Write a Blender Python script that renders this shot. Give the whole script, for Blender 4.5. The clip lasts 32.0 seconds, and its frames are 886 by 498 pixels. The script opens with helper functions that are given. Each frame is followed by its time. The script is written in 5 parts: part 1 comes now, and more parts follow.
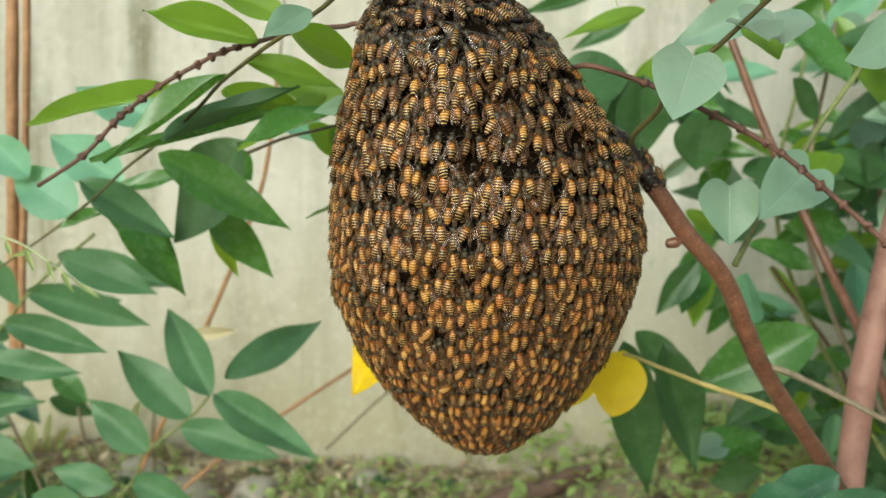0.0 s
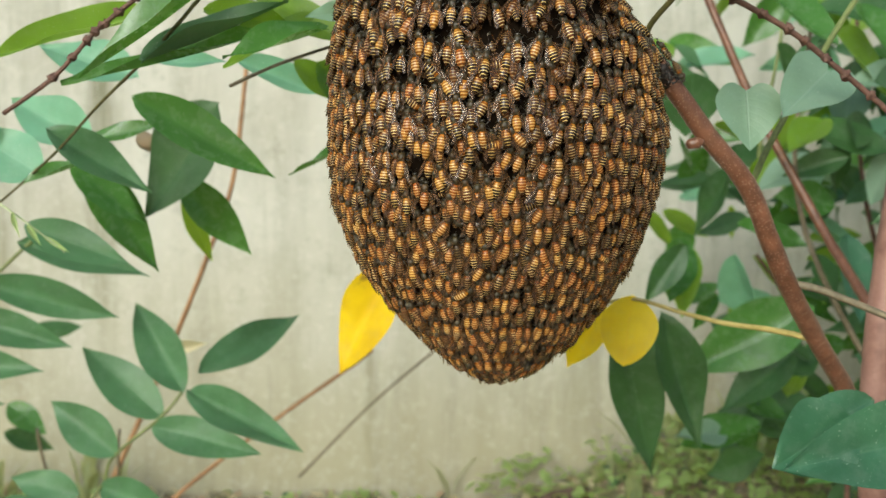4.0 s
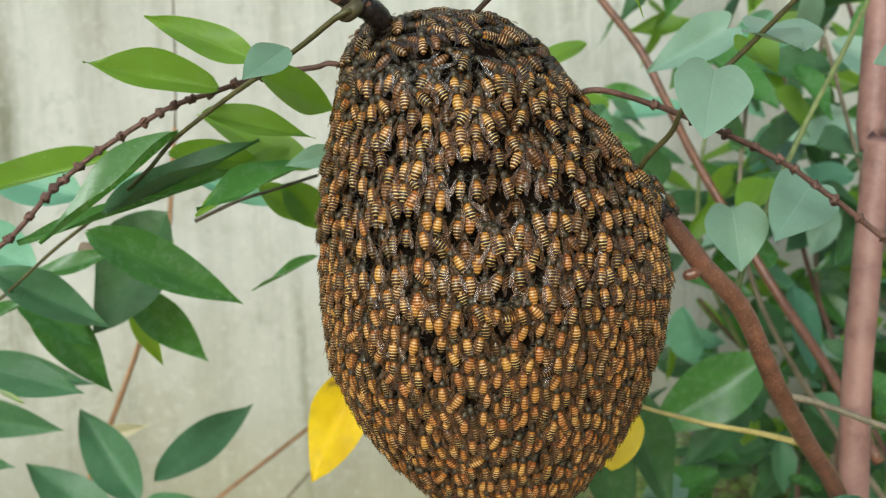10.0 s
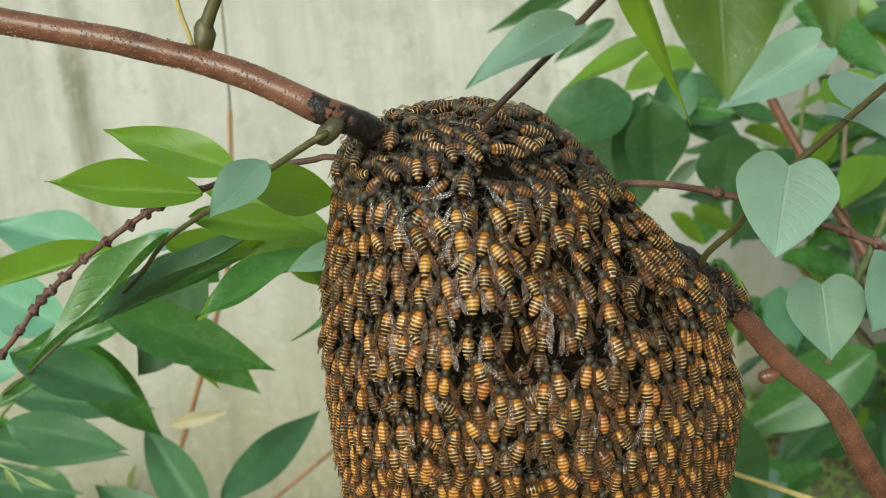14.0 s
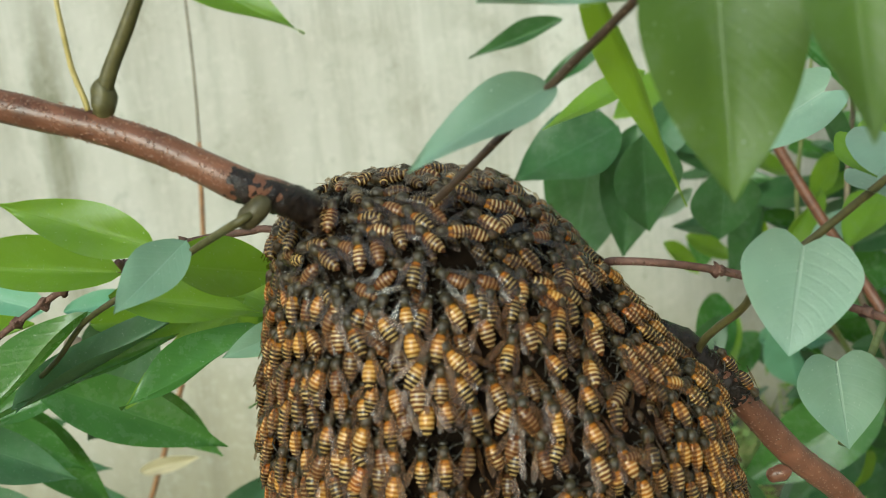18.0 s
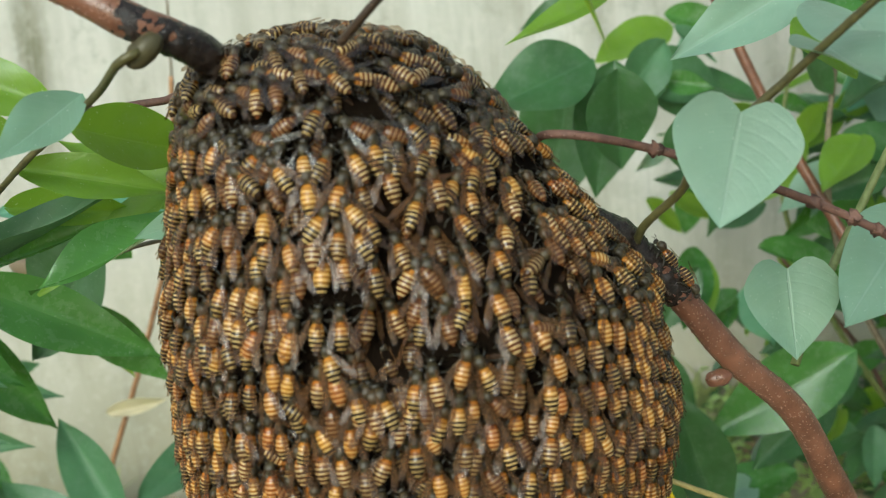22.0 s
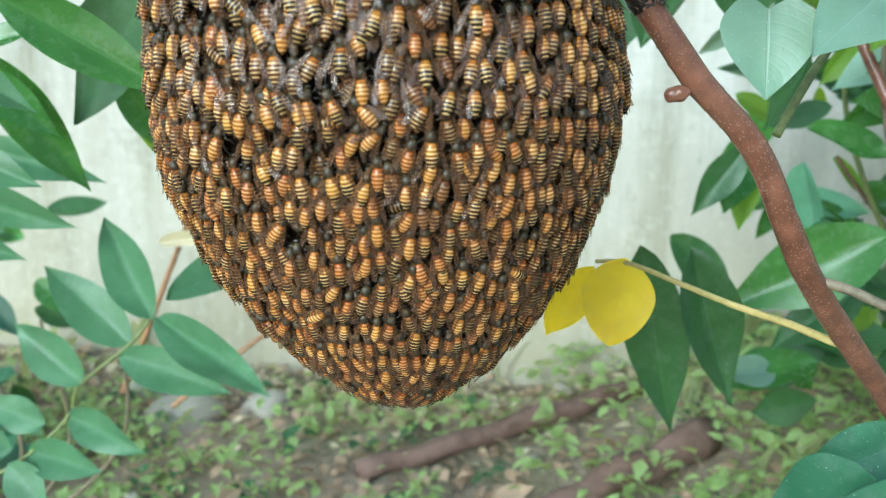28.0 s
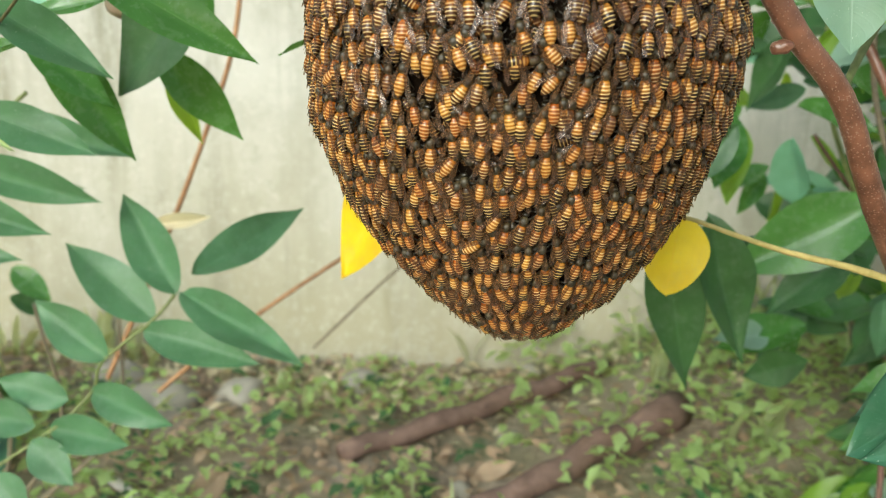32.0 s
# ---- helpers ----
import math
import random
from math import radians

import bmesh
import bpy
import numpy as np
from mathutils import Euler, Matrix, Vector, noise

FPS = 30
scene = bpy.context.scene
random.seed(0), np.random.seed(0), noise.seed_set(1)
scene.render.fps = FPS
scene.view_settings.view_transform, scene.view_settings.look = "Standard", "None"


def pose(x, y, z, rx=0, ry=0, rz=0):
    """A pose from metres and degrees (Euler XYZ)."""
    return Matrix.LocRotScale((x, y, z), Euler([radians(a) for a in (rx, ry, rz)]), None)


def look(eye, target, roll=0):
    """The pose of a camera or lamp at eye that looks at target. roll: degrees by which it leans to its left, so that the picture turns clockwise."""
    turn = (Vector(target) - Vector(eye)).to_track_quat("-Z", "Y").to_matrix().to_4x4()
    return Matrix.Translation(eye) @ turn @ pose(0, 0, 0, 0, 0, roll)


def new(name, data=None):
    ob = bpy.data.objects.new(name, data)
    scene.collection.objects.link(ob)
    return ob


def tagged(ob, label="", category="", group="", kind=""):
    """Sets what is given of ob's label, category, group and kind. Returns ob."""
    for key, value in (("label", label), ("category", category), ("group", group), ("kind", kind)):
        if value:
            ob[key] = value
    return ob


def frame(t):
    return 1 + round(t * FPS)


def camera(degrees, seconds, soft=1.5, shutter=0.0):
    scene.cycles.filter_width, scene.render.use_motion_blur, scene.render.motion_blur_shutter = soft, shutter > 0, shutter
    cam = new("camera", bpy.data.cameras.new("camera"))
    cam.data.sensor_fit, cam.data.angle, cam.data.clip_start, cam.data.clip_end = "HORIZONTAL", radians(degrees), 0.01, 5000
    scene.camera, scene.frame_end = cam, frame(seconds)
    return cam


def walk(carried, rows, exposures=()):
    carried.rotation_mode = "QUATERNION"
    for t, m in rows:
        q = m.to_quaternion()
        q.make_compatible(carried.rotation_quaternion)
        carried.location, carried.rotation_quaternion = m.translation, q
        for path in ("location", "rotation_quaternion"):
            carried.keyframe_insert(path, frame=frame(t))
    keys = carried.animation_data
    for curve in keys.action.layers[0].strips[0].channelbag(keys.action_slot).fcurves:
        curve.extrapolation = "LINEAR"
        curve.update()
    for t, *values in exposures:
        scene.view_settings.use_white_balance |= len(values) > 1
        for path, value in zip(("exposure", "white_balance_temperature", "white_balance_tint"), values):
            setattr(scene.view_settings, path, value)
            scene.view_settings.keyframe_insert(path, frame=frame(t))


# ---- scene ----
cam = camera(50.8, 32.0, soft=1.0)
PATH = [
    (0, (0.029, 0.001, 0.558), (-0.102, 1.979, 0.296), 1.8),
    (0.5, (0.029, 0.005, 0.555), (-0.101, 1.985, 0.302), 2),
    (1, (0.025, 0.016, 0.555), (-0.074, 1.997, 0.304), 1.2),
    (1.5, (0.026, 0.017, 0.553), (-0.042, 2.001, 0.314), 1.2),
    (2, (0.023, 0.016, 0.544), (-0.039, 2.0, 0.306), 1),
    (2.5, (0.023, 0.022, 0.53), (-0.04, 2.009, 0.311), 1.1),
    (3, (0.017, 0.024, 0.516), (-0.04, 2.015, 0.337), 0.8),
    (3.5, (0.013, 0.024, 0.502), (-0.037, 2.018, 0.359), 0.6),
    (5.5, (-0.007, 0.021, 0.481), (0.017, 2.018, 0.37), -0.6),
    (6, (-0.007, 0.022, 0.487), (0.057, 2.019, 0.388), -0.8),
    (6.5, (-0.015, 0.022, 0.49), (0.068, 2.018, 0.404), -1.2),
    (7, (-0.019, 0.024, 0.493), (0.095, 2.019, 0.413), -1.2),
    (7.5, (-0.026, 0.027, 0.497), (0.113, 2.02, 0.416), -1.2),
    (8, (-0.029, 0.038, 0.508), (0.132, 2.029, 0.424), -1.7),
    (8.5, (-0.032, 0.042, 0.518), (0.144, 2.033, 0.438), -2.8),
    (9, (-0.033, 0.041, 0.532), (0.143, 2.032, 0.453), -3.2),
    (9.5, (-0.029, 0.038, 0.545), (0.148, 2.028, 0.456), -3.3),
    (10, (-0.026, 0.042, 0.55), (0.129, 2.032, 0.422), -2.8),
    (10.5, (-0.017, 0.047, 0.567), (0.093, 2.039, 0.429), -2.9),
    (11, (-0.008, 0.053, 0.58), (0.057, 2.046, 0.427), -4.4),
    (11.5, (-0.002, 0.054, 0.589), (0.026, 2.048, 0.437), -5.1),
    (12, (0.0, 0.06, 0.589), (0.013, 2.052, 0.406), -3.8),
    (12.5, (0.004, 0.072, 0.597), (-0.009, 2.055, 0.34), -3.9),
    (13, (0.007, 0.083, 0.603), (-0.037, 2.06, 0.306), -3.8),
    (13.5, (0.009, 0.09, 0.61), (-0.057, 2.064, 0.295), -4.8),
    (15.5, (0.01, 0.131, 0.623), (-0.087, 2.098, 0.273), -7.7),
    (16, (0.015, 0.135, 0.622), (-0.072, 2.105, 0.291), -6.9),
    (16.5, (0.018, 0.141, 0.621), (-0.055, 2.114, 0.3), -6.4),
    (17, (0.019, 0.146, 0.627), (-0.054, 2.118, 0.304), -6.5),
    (17.5, (0.015, 0.145, 0.626), (-0.055, 2.117, 0.305), -6.5),
    (18, (0.02, 0.144, 0.628), (-0.047, 2.12, 0.324), -6.4),
    (18.5, (0.021, 0.148, 0.631), (-0.067, 2.121, 0.316), -6.4),
    (19, (0.018, 0.148, 0.629), (-0.057, 2.123, 0.326), -6.6),
    (19.5, (0.021, 0.146, 0.633), (-0.064, 2.122, 0.333), -6.2),
    (20, (0.021, 0.152, 0.633), (-0.065, 2.128, 0.336), -6.3),
    (20.5, (0.026, 0.151, 0.63), (-0.044, 2.129, 0.34), -6.4),
    (21, (0.033, 0.15, 0.627), (-0.063, 2.124, 0.323), -6.3),
    (21.5, (0.031, 0.152, 0.612), (-0.06, 2.126, 0.299), -5.8),
    (22, (0.0366, 0.1555, 0.5981), (-0.0312, 2.1555, 0.2385), -4.63),
    (22.5, (0.0452, 0.1559, 0.5902), (-0.0582, 2.1559, 0.2034), -3.86),
    (23, (0.0508, 0.1554, 0.5833), (-0.0892, 2.1554, 0.1849), -2.79),
    (23.5, (0.0555, 0.1528, 0.5825), (-0.1347, 2.1528, 0.1762), -2.52),
    (24, (0.0541, 0.1513, 0.5826), (-0.1470, 2.1513, 0.1818), -1.95),
    (24.5, (0.0483, 0.1481, 0.5809), (-0.1742, 2.1481, 0.1926), -1.35),
    (25, (0.0535, 0.1508, 0.5732), (-0.1772, 2.1508, 0.1870), -0.35),
    (25.5, (0.0567, 0.1496, 0.5616), (-0.1765, 2.1496, 0.2018), -0.55),
    (27.5, (0.0666, 0.1366, 0.5399), (-0.1999, 2.1366, 0.0848), 0.86),
    (28, (0.0708, 0.1343, 0.5283), (-0.1855, 2.1343, 0.0496), 0.95),
    (28.5, (0.0689, 0.1299, 0.5256), (-0.1753, 2.1299, 0.0185), 0.75),
    (29, (0.0631, 0.1236, 0.5179), (-0.1820, 2.1236, -0.0001), 0.44),
    (29.5, (0.0652, 0.1212, 0.5122), (-0.1811, 2.1212, -0.0183), 0.13),
    (30, (0.0654, 0.1179, 0.5116), (-0.1722, 2.1179, -0.0201), 0.53),
    (30.5, (0.0563, 0.1168, 0.5101), (-0.1728, 2.1168, -0.0215), 0.43),
    (31, (0.0462, 0.1148, 0.5107), (-0.1646, 2.1148, -0.0106), 0.74),
    (31.5, (0.0272, 0.1087, 0.5123), (-0.1430, 2.1087, 0.0119), 0.94),
    (32, (0.0121, 0.1026, 0.5149), (-0.0853, 2.1026, 0.0382), 1.35),
]
EXPOSURES = [(0, 0.12, 5950, -5), (3.5, 0.14, 5900, -3), (6, 0.07, 5600, 3), (8, 0.04, 5100, 11), (9, 0.0, 4900, 15), (10, 0.0, 5500, -2), (11, -0.05, 5700, -5), (13, -0.05, 5700, -6), (19, -0.03, 5600, -8), (21.5, 0.0, 5500, -8), (22, 0.05, 5500, -6), (23, 0.28, 5600, -3), (24, 0.38, 5150, -12), (25, 0.48, 5150, -8), (27.5, 0.6, 4800, -5), (28.3, 0.62, 4850, -5), (29, 0.64, 5300, -2), (31, 0.62, 5700, -1), (32, 0.42, 5700, -2)]
walk(cam, [(t, look(eye, target, roll)) for t, eye, target, roll in PATH], EXPOSURES)

cam.data.dof.use_dof, cam.data.dof.focus_distance, cam.data.dof.aperture_fstop = True, 0.28, 20.0
GROUND_Z, WALL_Y = 0.0, 1.48

# ---- daylight: bright overcast sky, soft high sun
world = bpy.data.worlds.new("overcast_sky")
scene.world = world
world.use_nodes = True
wn = world.node_tree
sky = wn.nodes.new("ShaderNodeTexSky")
sky.sky_type, sky.sun_disc = "NISHITA", False
sky.sun_elevation, sky.sun_rotation = radians(24), radians(201)
sky.air_density, sky.dust_density, sky.ozone_density = 1.0, 3.5, 1.0
wn.nodes["Background"].inputs[1].default_value = 0.15
wn.links.new(sky.outputs[0], wn.nodes["Background"].inputs[0])
sun = new("sun", bpy.data.lights.new("sun", "SUN"))
sun.data.energy, sun.data.angle, sun.data.color = 2.05, radians(26), (1.0, 0.95, 0.87)
sun.matrix_world = look((-1.2, -2.9, 2.0), (0.1, 0.5, 0.4))


# ---- materials
def mat_base(name, rough=0.6, spec=0.5):
    m = bpy.data.materials.new(name)
    m.use_nodes = True
    t = m.node_tree
    b = t.nodes["Principled BSDF"]
    b.inputs["Roughness"].default_value = rough
    b.inputs["Specular IOR Level"].default_value = spec
    return m, t, b


def node(t, kind, **ins):
    n = t.nodes.new(kind)
    for k, v in ins.items():
        n.inputs[k.replace("_", " ")].default_value = v
    return n


def math_node(t, op, a, b=0.0, clamp=False):
    n = t.nodes.new("ShaderNodeMath")
    n.operation, n.use_clamp = op, clamp
    for i, v in enumerate((a, b)):
        if isinstance(v, (int, float)):
            n.inputs[i].default_value = v
        else:
            t.links.new(v, n.inputs[i])
    return n.outputs[0]


def noise_node(t, scale, detail=4.0, vec=None, rough=0.55):
    n = node(t, "ShaderNodeTexNoise", Scale=scale, Detail=detail, Roughness=rough)
    if vec is None:
        vec = t.nodes.new("ShaderNodeTexCoord").outputs["Object"]
    t.links.new(vec, n.inputs["Vector"])
    return n.outputs[0]


def mix_col(t, fac, a, b):
    n = t.nodes.new("ShaderNodeMix")
    n.data_type = "RGBA"
    for i, v in ((0, fac), (6, a), (7, b)):
        if isinstance(v, (int, float)):
            n.inputs[i].default_value = v
        elif isinstance(v, tuple):
            n.inputs[i].default_value = (*v, 1.0)
        else:
            t.links.new(v, n.inputs[i])
    return n.outputs[2]


def ramp(t, fac, lo, hi):
    n = node(t, "ShaderNodeMapRange")
    n.inputs[1].default_value, n.inputs[2].default_value = lo, hi
    t.links.new(fac, n.inputs[0])
    return n.outputs[0]


def bump(t, b, height, strength, distance):
    n = node(t, "ShaderNodeBump", Strength=strength, Distance=distance)
    t.links.new(height, n.inputs["Height"])
    t.links.new(n.outputs[0], b.inputs["Normal"])


def leaf_mat(name, top, vein, rough=0.42, trans=0.22, spots=0.5, spec=0.5, vary=0.3):
    """Leaf blade: midrib and side veins from the blade's own UV, mottling, pale flecks, light passing through."""
    m, t, b = mat_base(name, rough, spec)
    uv = t.nodes.new("ShaderNodeUVMap").outputs[0]
    sep = t.nodes.new("ShaderNodeSeparateXYZ")
    t.links.new(uv, sep.inputs[0])
    across = math_node(t, "ABSOLUTE", math_node(t, "SUBTRACT", sep.outputs[0], 0.5))
    rib = ramp(t, across, 0.022, 0.008)
    side = math_node(t, "SINE", math_node(t, "MULTIPLY", math_node(t, "SUBTRACT", sep.outputs[1], math_node(t, "MULTIPLY", across, 0.55)), 58.0))
    side = math_node(t, "MULTIPLY", ramp(t, side, 0.60, 1.0), 0.13)
    lines = math_node(t, "MAXIMUM", rib, side)
    info = t.nodes.new("ShaderNodeObjectInfo").outputs["Random"]
    geo = t.nodes.new("ShaderNodeNewGeometry").outputs["Random Per Island"]
    rnd = math_node(t, "FRACT", math_node(t, "ADD", info, geo))
    pos = t.nodes.new("ShaderNodeNewGeometry").outputs["Position"]
    big = noise_node(t, 45.0, 3.0, pos)
    c = mix_col(t, ramp(t, big, 0.3, 0.75), tuple(v * 0.78 for v in top), tuple(min(1, v * 1.2) for v in top))
    c = mix_col(t, math_node(t, "MULTIPLY", rnd, vary), c, tuple(v * f for v, f in zip(top, (0.55, 0.66, 0.6))))
    c = mix_col(t, math_node(t, "MULTIPLY", lines, 0.32), c, vein)
    bloom = ramp(t, noise_node(t, 130.0, 5.0, pos, 0.7), 0.48, 0.72)
    c = mix_col(t, math_node(t, "MULTIPLY", bloom, 0.13), c, (0.36, 0.42, 0.34))
    fleck = ramp(t, noise_node(t, 1300.0, 1.0, pos), 0.73, 0.77)
    c = mix_col(t, math_node(t, "MULTIPLY", fleck, spots), c, (0.62, 0.68, 0.55))
    t.links.new(c, b.inputs["Base Color"])
    t.links.new(math_node(t, "ADD", math_node(t, "MULTIPLY", bloom, 0.16), rough - 0.04), b.inputs["Roughness"])
    fine = math_node(t, "ADD", math_node(t, "MULTIPLY", lines, -0.7), math_node(t, "MULTIPLY", noise_node(t, 380.0, 3.0, pos), 0.5))
    bump(t, b, fine, 0.35, 0.0008)
    tr = t.nodes.new("ShaderNodeBsdfTranslucent")
    t.links.new(mix_col(t, 0.5, c, tuple(min(1.0, v * f) for v, f in zip(top, (2.6, 2.2, 0.7)))), tr.inputs[0])
    ms = t.nodes.new("ShaderNodeMixShader")
    ms.inputs[0].default_value = trans
    t.links.new(b.outputs[0], ms.inputs[1])
    t.links.new(tr.outputs[0], ms.inputs[2])
    t.links.new(ms.outputs[0], t.nodes["Material Output"].inputs[0])
    return m


m_bright = leaf_mat("leaf_bright_green", (0.185, 0.325, 0.034), (0.24, 0.37, 0.07), 0.36, 0.45)
m_big = leaf_mat("leaf_broad_green", (0.105, 0.175, 0.024), (0.14, 0.21, 0.06), 0.45, 0.32)
m_mid = leaf_mat("leaf_mid_green", (0.088, 0.215, 0.046), (0.13, 0.26, 0.09), 0.27, 0.34)
m_teal = leaf_mat("leaf_grey_teal", (0.19, 0.40, 0.27), (0.29, 0.50, 0.36), 0.45, 0.30, 0.7)
m_sea = leaf_mat("leaf_sea_green", (0.092, 0.195, 0.092), (0.14, 0.25, 0.13), 0.44, 0.24, 0.5, 0.35)
m_heart = leaf_mat("leaf_waxy_glaucous", (0.24, 0.365, 0.275), (0.36, 0.46, 0.38), 0.40, 0.25)
m_pale = leaf_mat("leaf_pale_waxy", (0.24, 0.38, 0.27), (0.36, 0.48, 0.38), 0.46, 0.25)
m_lime = leaf_mat("leaf_lime", (0.22, 0.36, 0.03), (0.30, 0.42, 0.08), 0.4, 0.5)
m_dull = leaf_mat("leaf_dull_olive", (0.055, 0.118, 0.040), (0.09, 0.15, 0.06), 0.5, 0.18)
m_dark = leaf_mat("leaf_dark_green", (0.056, 0.132, 0.040), (0.10, 0.20, 0.09), 0.4, 0.22)
m_near = leaf_mat("leaf_near_green", (0.050, 0.138, 0.072), (0.10, 0.20, 0.12), 0.42, 0.18, 0.8)
m_young = leaf_mat("leaf_young_pale", (0.42, 0.55, 0.25), (0.5, 0.6, 0.35), 0.5, 0.45)
m_yellow = leaf_mat("leaf_yellow", (0.97, 0.62, 0.004), (0.90, 0.55, 0.02), 0.45, 0.40, 0.1, 0.4, 0.05)
m_eaten = leaf_mat("leaf_yellow_eaten", (0.97, 0.58, 0.004), (0.88, 0.52, 0.02), 0.45, 0.35, 0.1, 0.4, 0.05)
eat_t = m_eaten.node_tree
eat_b = eat_t.nodes["Principled BSDF"]
eat_uv = eat_t.nodes.new("ShaderNodeSeparateXYZ")
eat_t.links.new(eat_t.nodes.new("ShaderNodeUVMap").outputs[0], eat_uv.inputs[0])
spot = math_node(eat_t, "MULTIPLY", ramp(eat_t, noise_node(eat_t, 130.0, 4.0, eat_t.nodes.new("ShaderNodeNewGeometry").outputs["Position"]), 0.50, 0.56), ramp(eat_t, math_node(eat_t, "ABSOLUTE", math_node(eat_t, "SUBTRACT", eat_uv.outputs[1], 0.16)), 0.15, 0.05))
eat_t.links.new(mix_col(eat_t, spot, eat_b.inputs["Base Color"].links[0].from_socket, (0.30, 0.12, 0.03)), eat_b.inputs["Base Color"])
m_weed = leaf_mat("weed_green", (0.34, 0.46, 0.17), (0.36, 0.46, 0.21), 0.6, 0.4)
m_grass = leaf_mat("grass_pale", (0.34, 0.39, 0.22), (0.38, 0.42, 0.26), 0.6, 0.4)
m_bleached = leaf_mat("leaf_bleached", (0.68, 0.58, 0.40), (0.72, 0.64, 0.48), 0.7, 0.3)
m_dry = leaf_mat("leaf_dry_brown", (0.40, 0.28, 0.18), (0.46, 0.34, 0.23), 0.7, 0.1)


def bark_mat(name, dark, light, scale=1.0, rough=0.6, dots=0.0, relief=0.35):
    m, t, b = mat_base(name, rough, 0.45)
    pos = t.nodes.new("ShaderNodeNewGeometry").outputs["Position"]
    streak = noise_node(t, 160.0 * scale, 5.0, pos, 0.65)
    c = mix_col(t, ramp(t, streak, 0.3, 0.7), dark, light)
    patch = ramp(t, noise_node(t, 30.0 * scale, 3.0, pos), 0.45, 0.75)
    c = mix_col(t, math_node(t, "MULTIPLY", patch, 0.45), c, tuple(min(1, v * 1.5 + 0.02) for v in light))
    h = streak
    if dots:
        vor = node(t, "ShaderNodeTexVoronoi", Scale=760.0)
        t.links.new(pos, vor.inputs["Vector"])
        d = ramp(t, vor.outputs["Distance"], 0.26, 0.14)
        c = mix_col(t, math_node(t, "MULTIPLY", d, dots), c, (0.52, 0.36, 0.25))
        h = math_node(t, "ADD", streak, math_node(t, "MULTIPLY", d, 1.3))
    t.links.new(c, b.inputs["Base Color"])
    bump(t, b, h, relief, 0.0006)
    return m


bark = bark_mat("bark_red_brown", (0.072, 0.029, 0.015), (0.195, 0.082, 0.044), 1.0, 0.34, 0.3, 0.6)
bark_trunk = bark_mat("bark_smooth_pinkish", (0.175, 0.085, 0.065), (0.31, 0.17, 0.135), 0.6, 0.55, 0.0, 0.2)
bark_wet = bark_mat("bark_resin_black", (0.006, 0.005, 0.004), (0.025, 0.014, 0.010), 5.0, 0.12, 0.0, 1.0)
bark_twig = bark_mat("bark_twig_brown", (0.075, 0.038, 0.028), (0.17, 0.085, 0.06), 2.0, 0.65, 0.25, 0.8)
bark_grey = bark_mat("bark_grey_olive", (0.09, 0.075, 0.045), (0.20, 0.16, 0.10), 2.0, 0.6)
bark_brown = bark_mat("stem_tan_brown", (0.20, 0.10, 0.045), (0.38, 0.21, 0.10), 0.7, 0.6)
bark_log = bark_mat("log_weathered", (0.070, 0.042, 0.030), (0.19, 0.12, 0.090), 0.35, 0.8, 0.0, 0.8)
bark_pale = bark_mat("wood_bleached", (0.36, 0.33, 0.29), (0.56, 0.53, 0.48), 0.8, 0.8)
stalk_green = bark_mat("stalk_green", (0.10, 0.12, 0.03), (0.19, 0.22, 0.07), 2.0, 0.5)
stalk_dark = bark_mat("stalk_dark_olive", (0.030, 0.017, 0.010), (0.060, 0.036, 0.020), 2.0, 0.4, 0.3)
stalk_olive = bark_mat("stalk_olive", (0.050, 0.045, 0.014), (0.115, 0.10, 0.032), 2.0, 0.45)
knot_brown = bark_mat("knot_olive_brown", (0.045, 0.036, 0.016), (0.10, 0.085, 0.035), 2.0, 0.5)
stalk_yellow = bark_mat("stalk_yellow_green", (0.32, 0.26, 0.07), (0.48, 0.38, 0.14), 2.0, 0.5)
stalk_pale = bark_mat("stalk_pale", (0.36, 0.42, 0.22), (0.5, 0.55, 0.33), 2.0, 0.5)


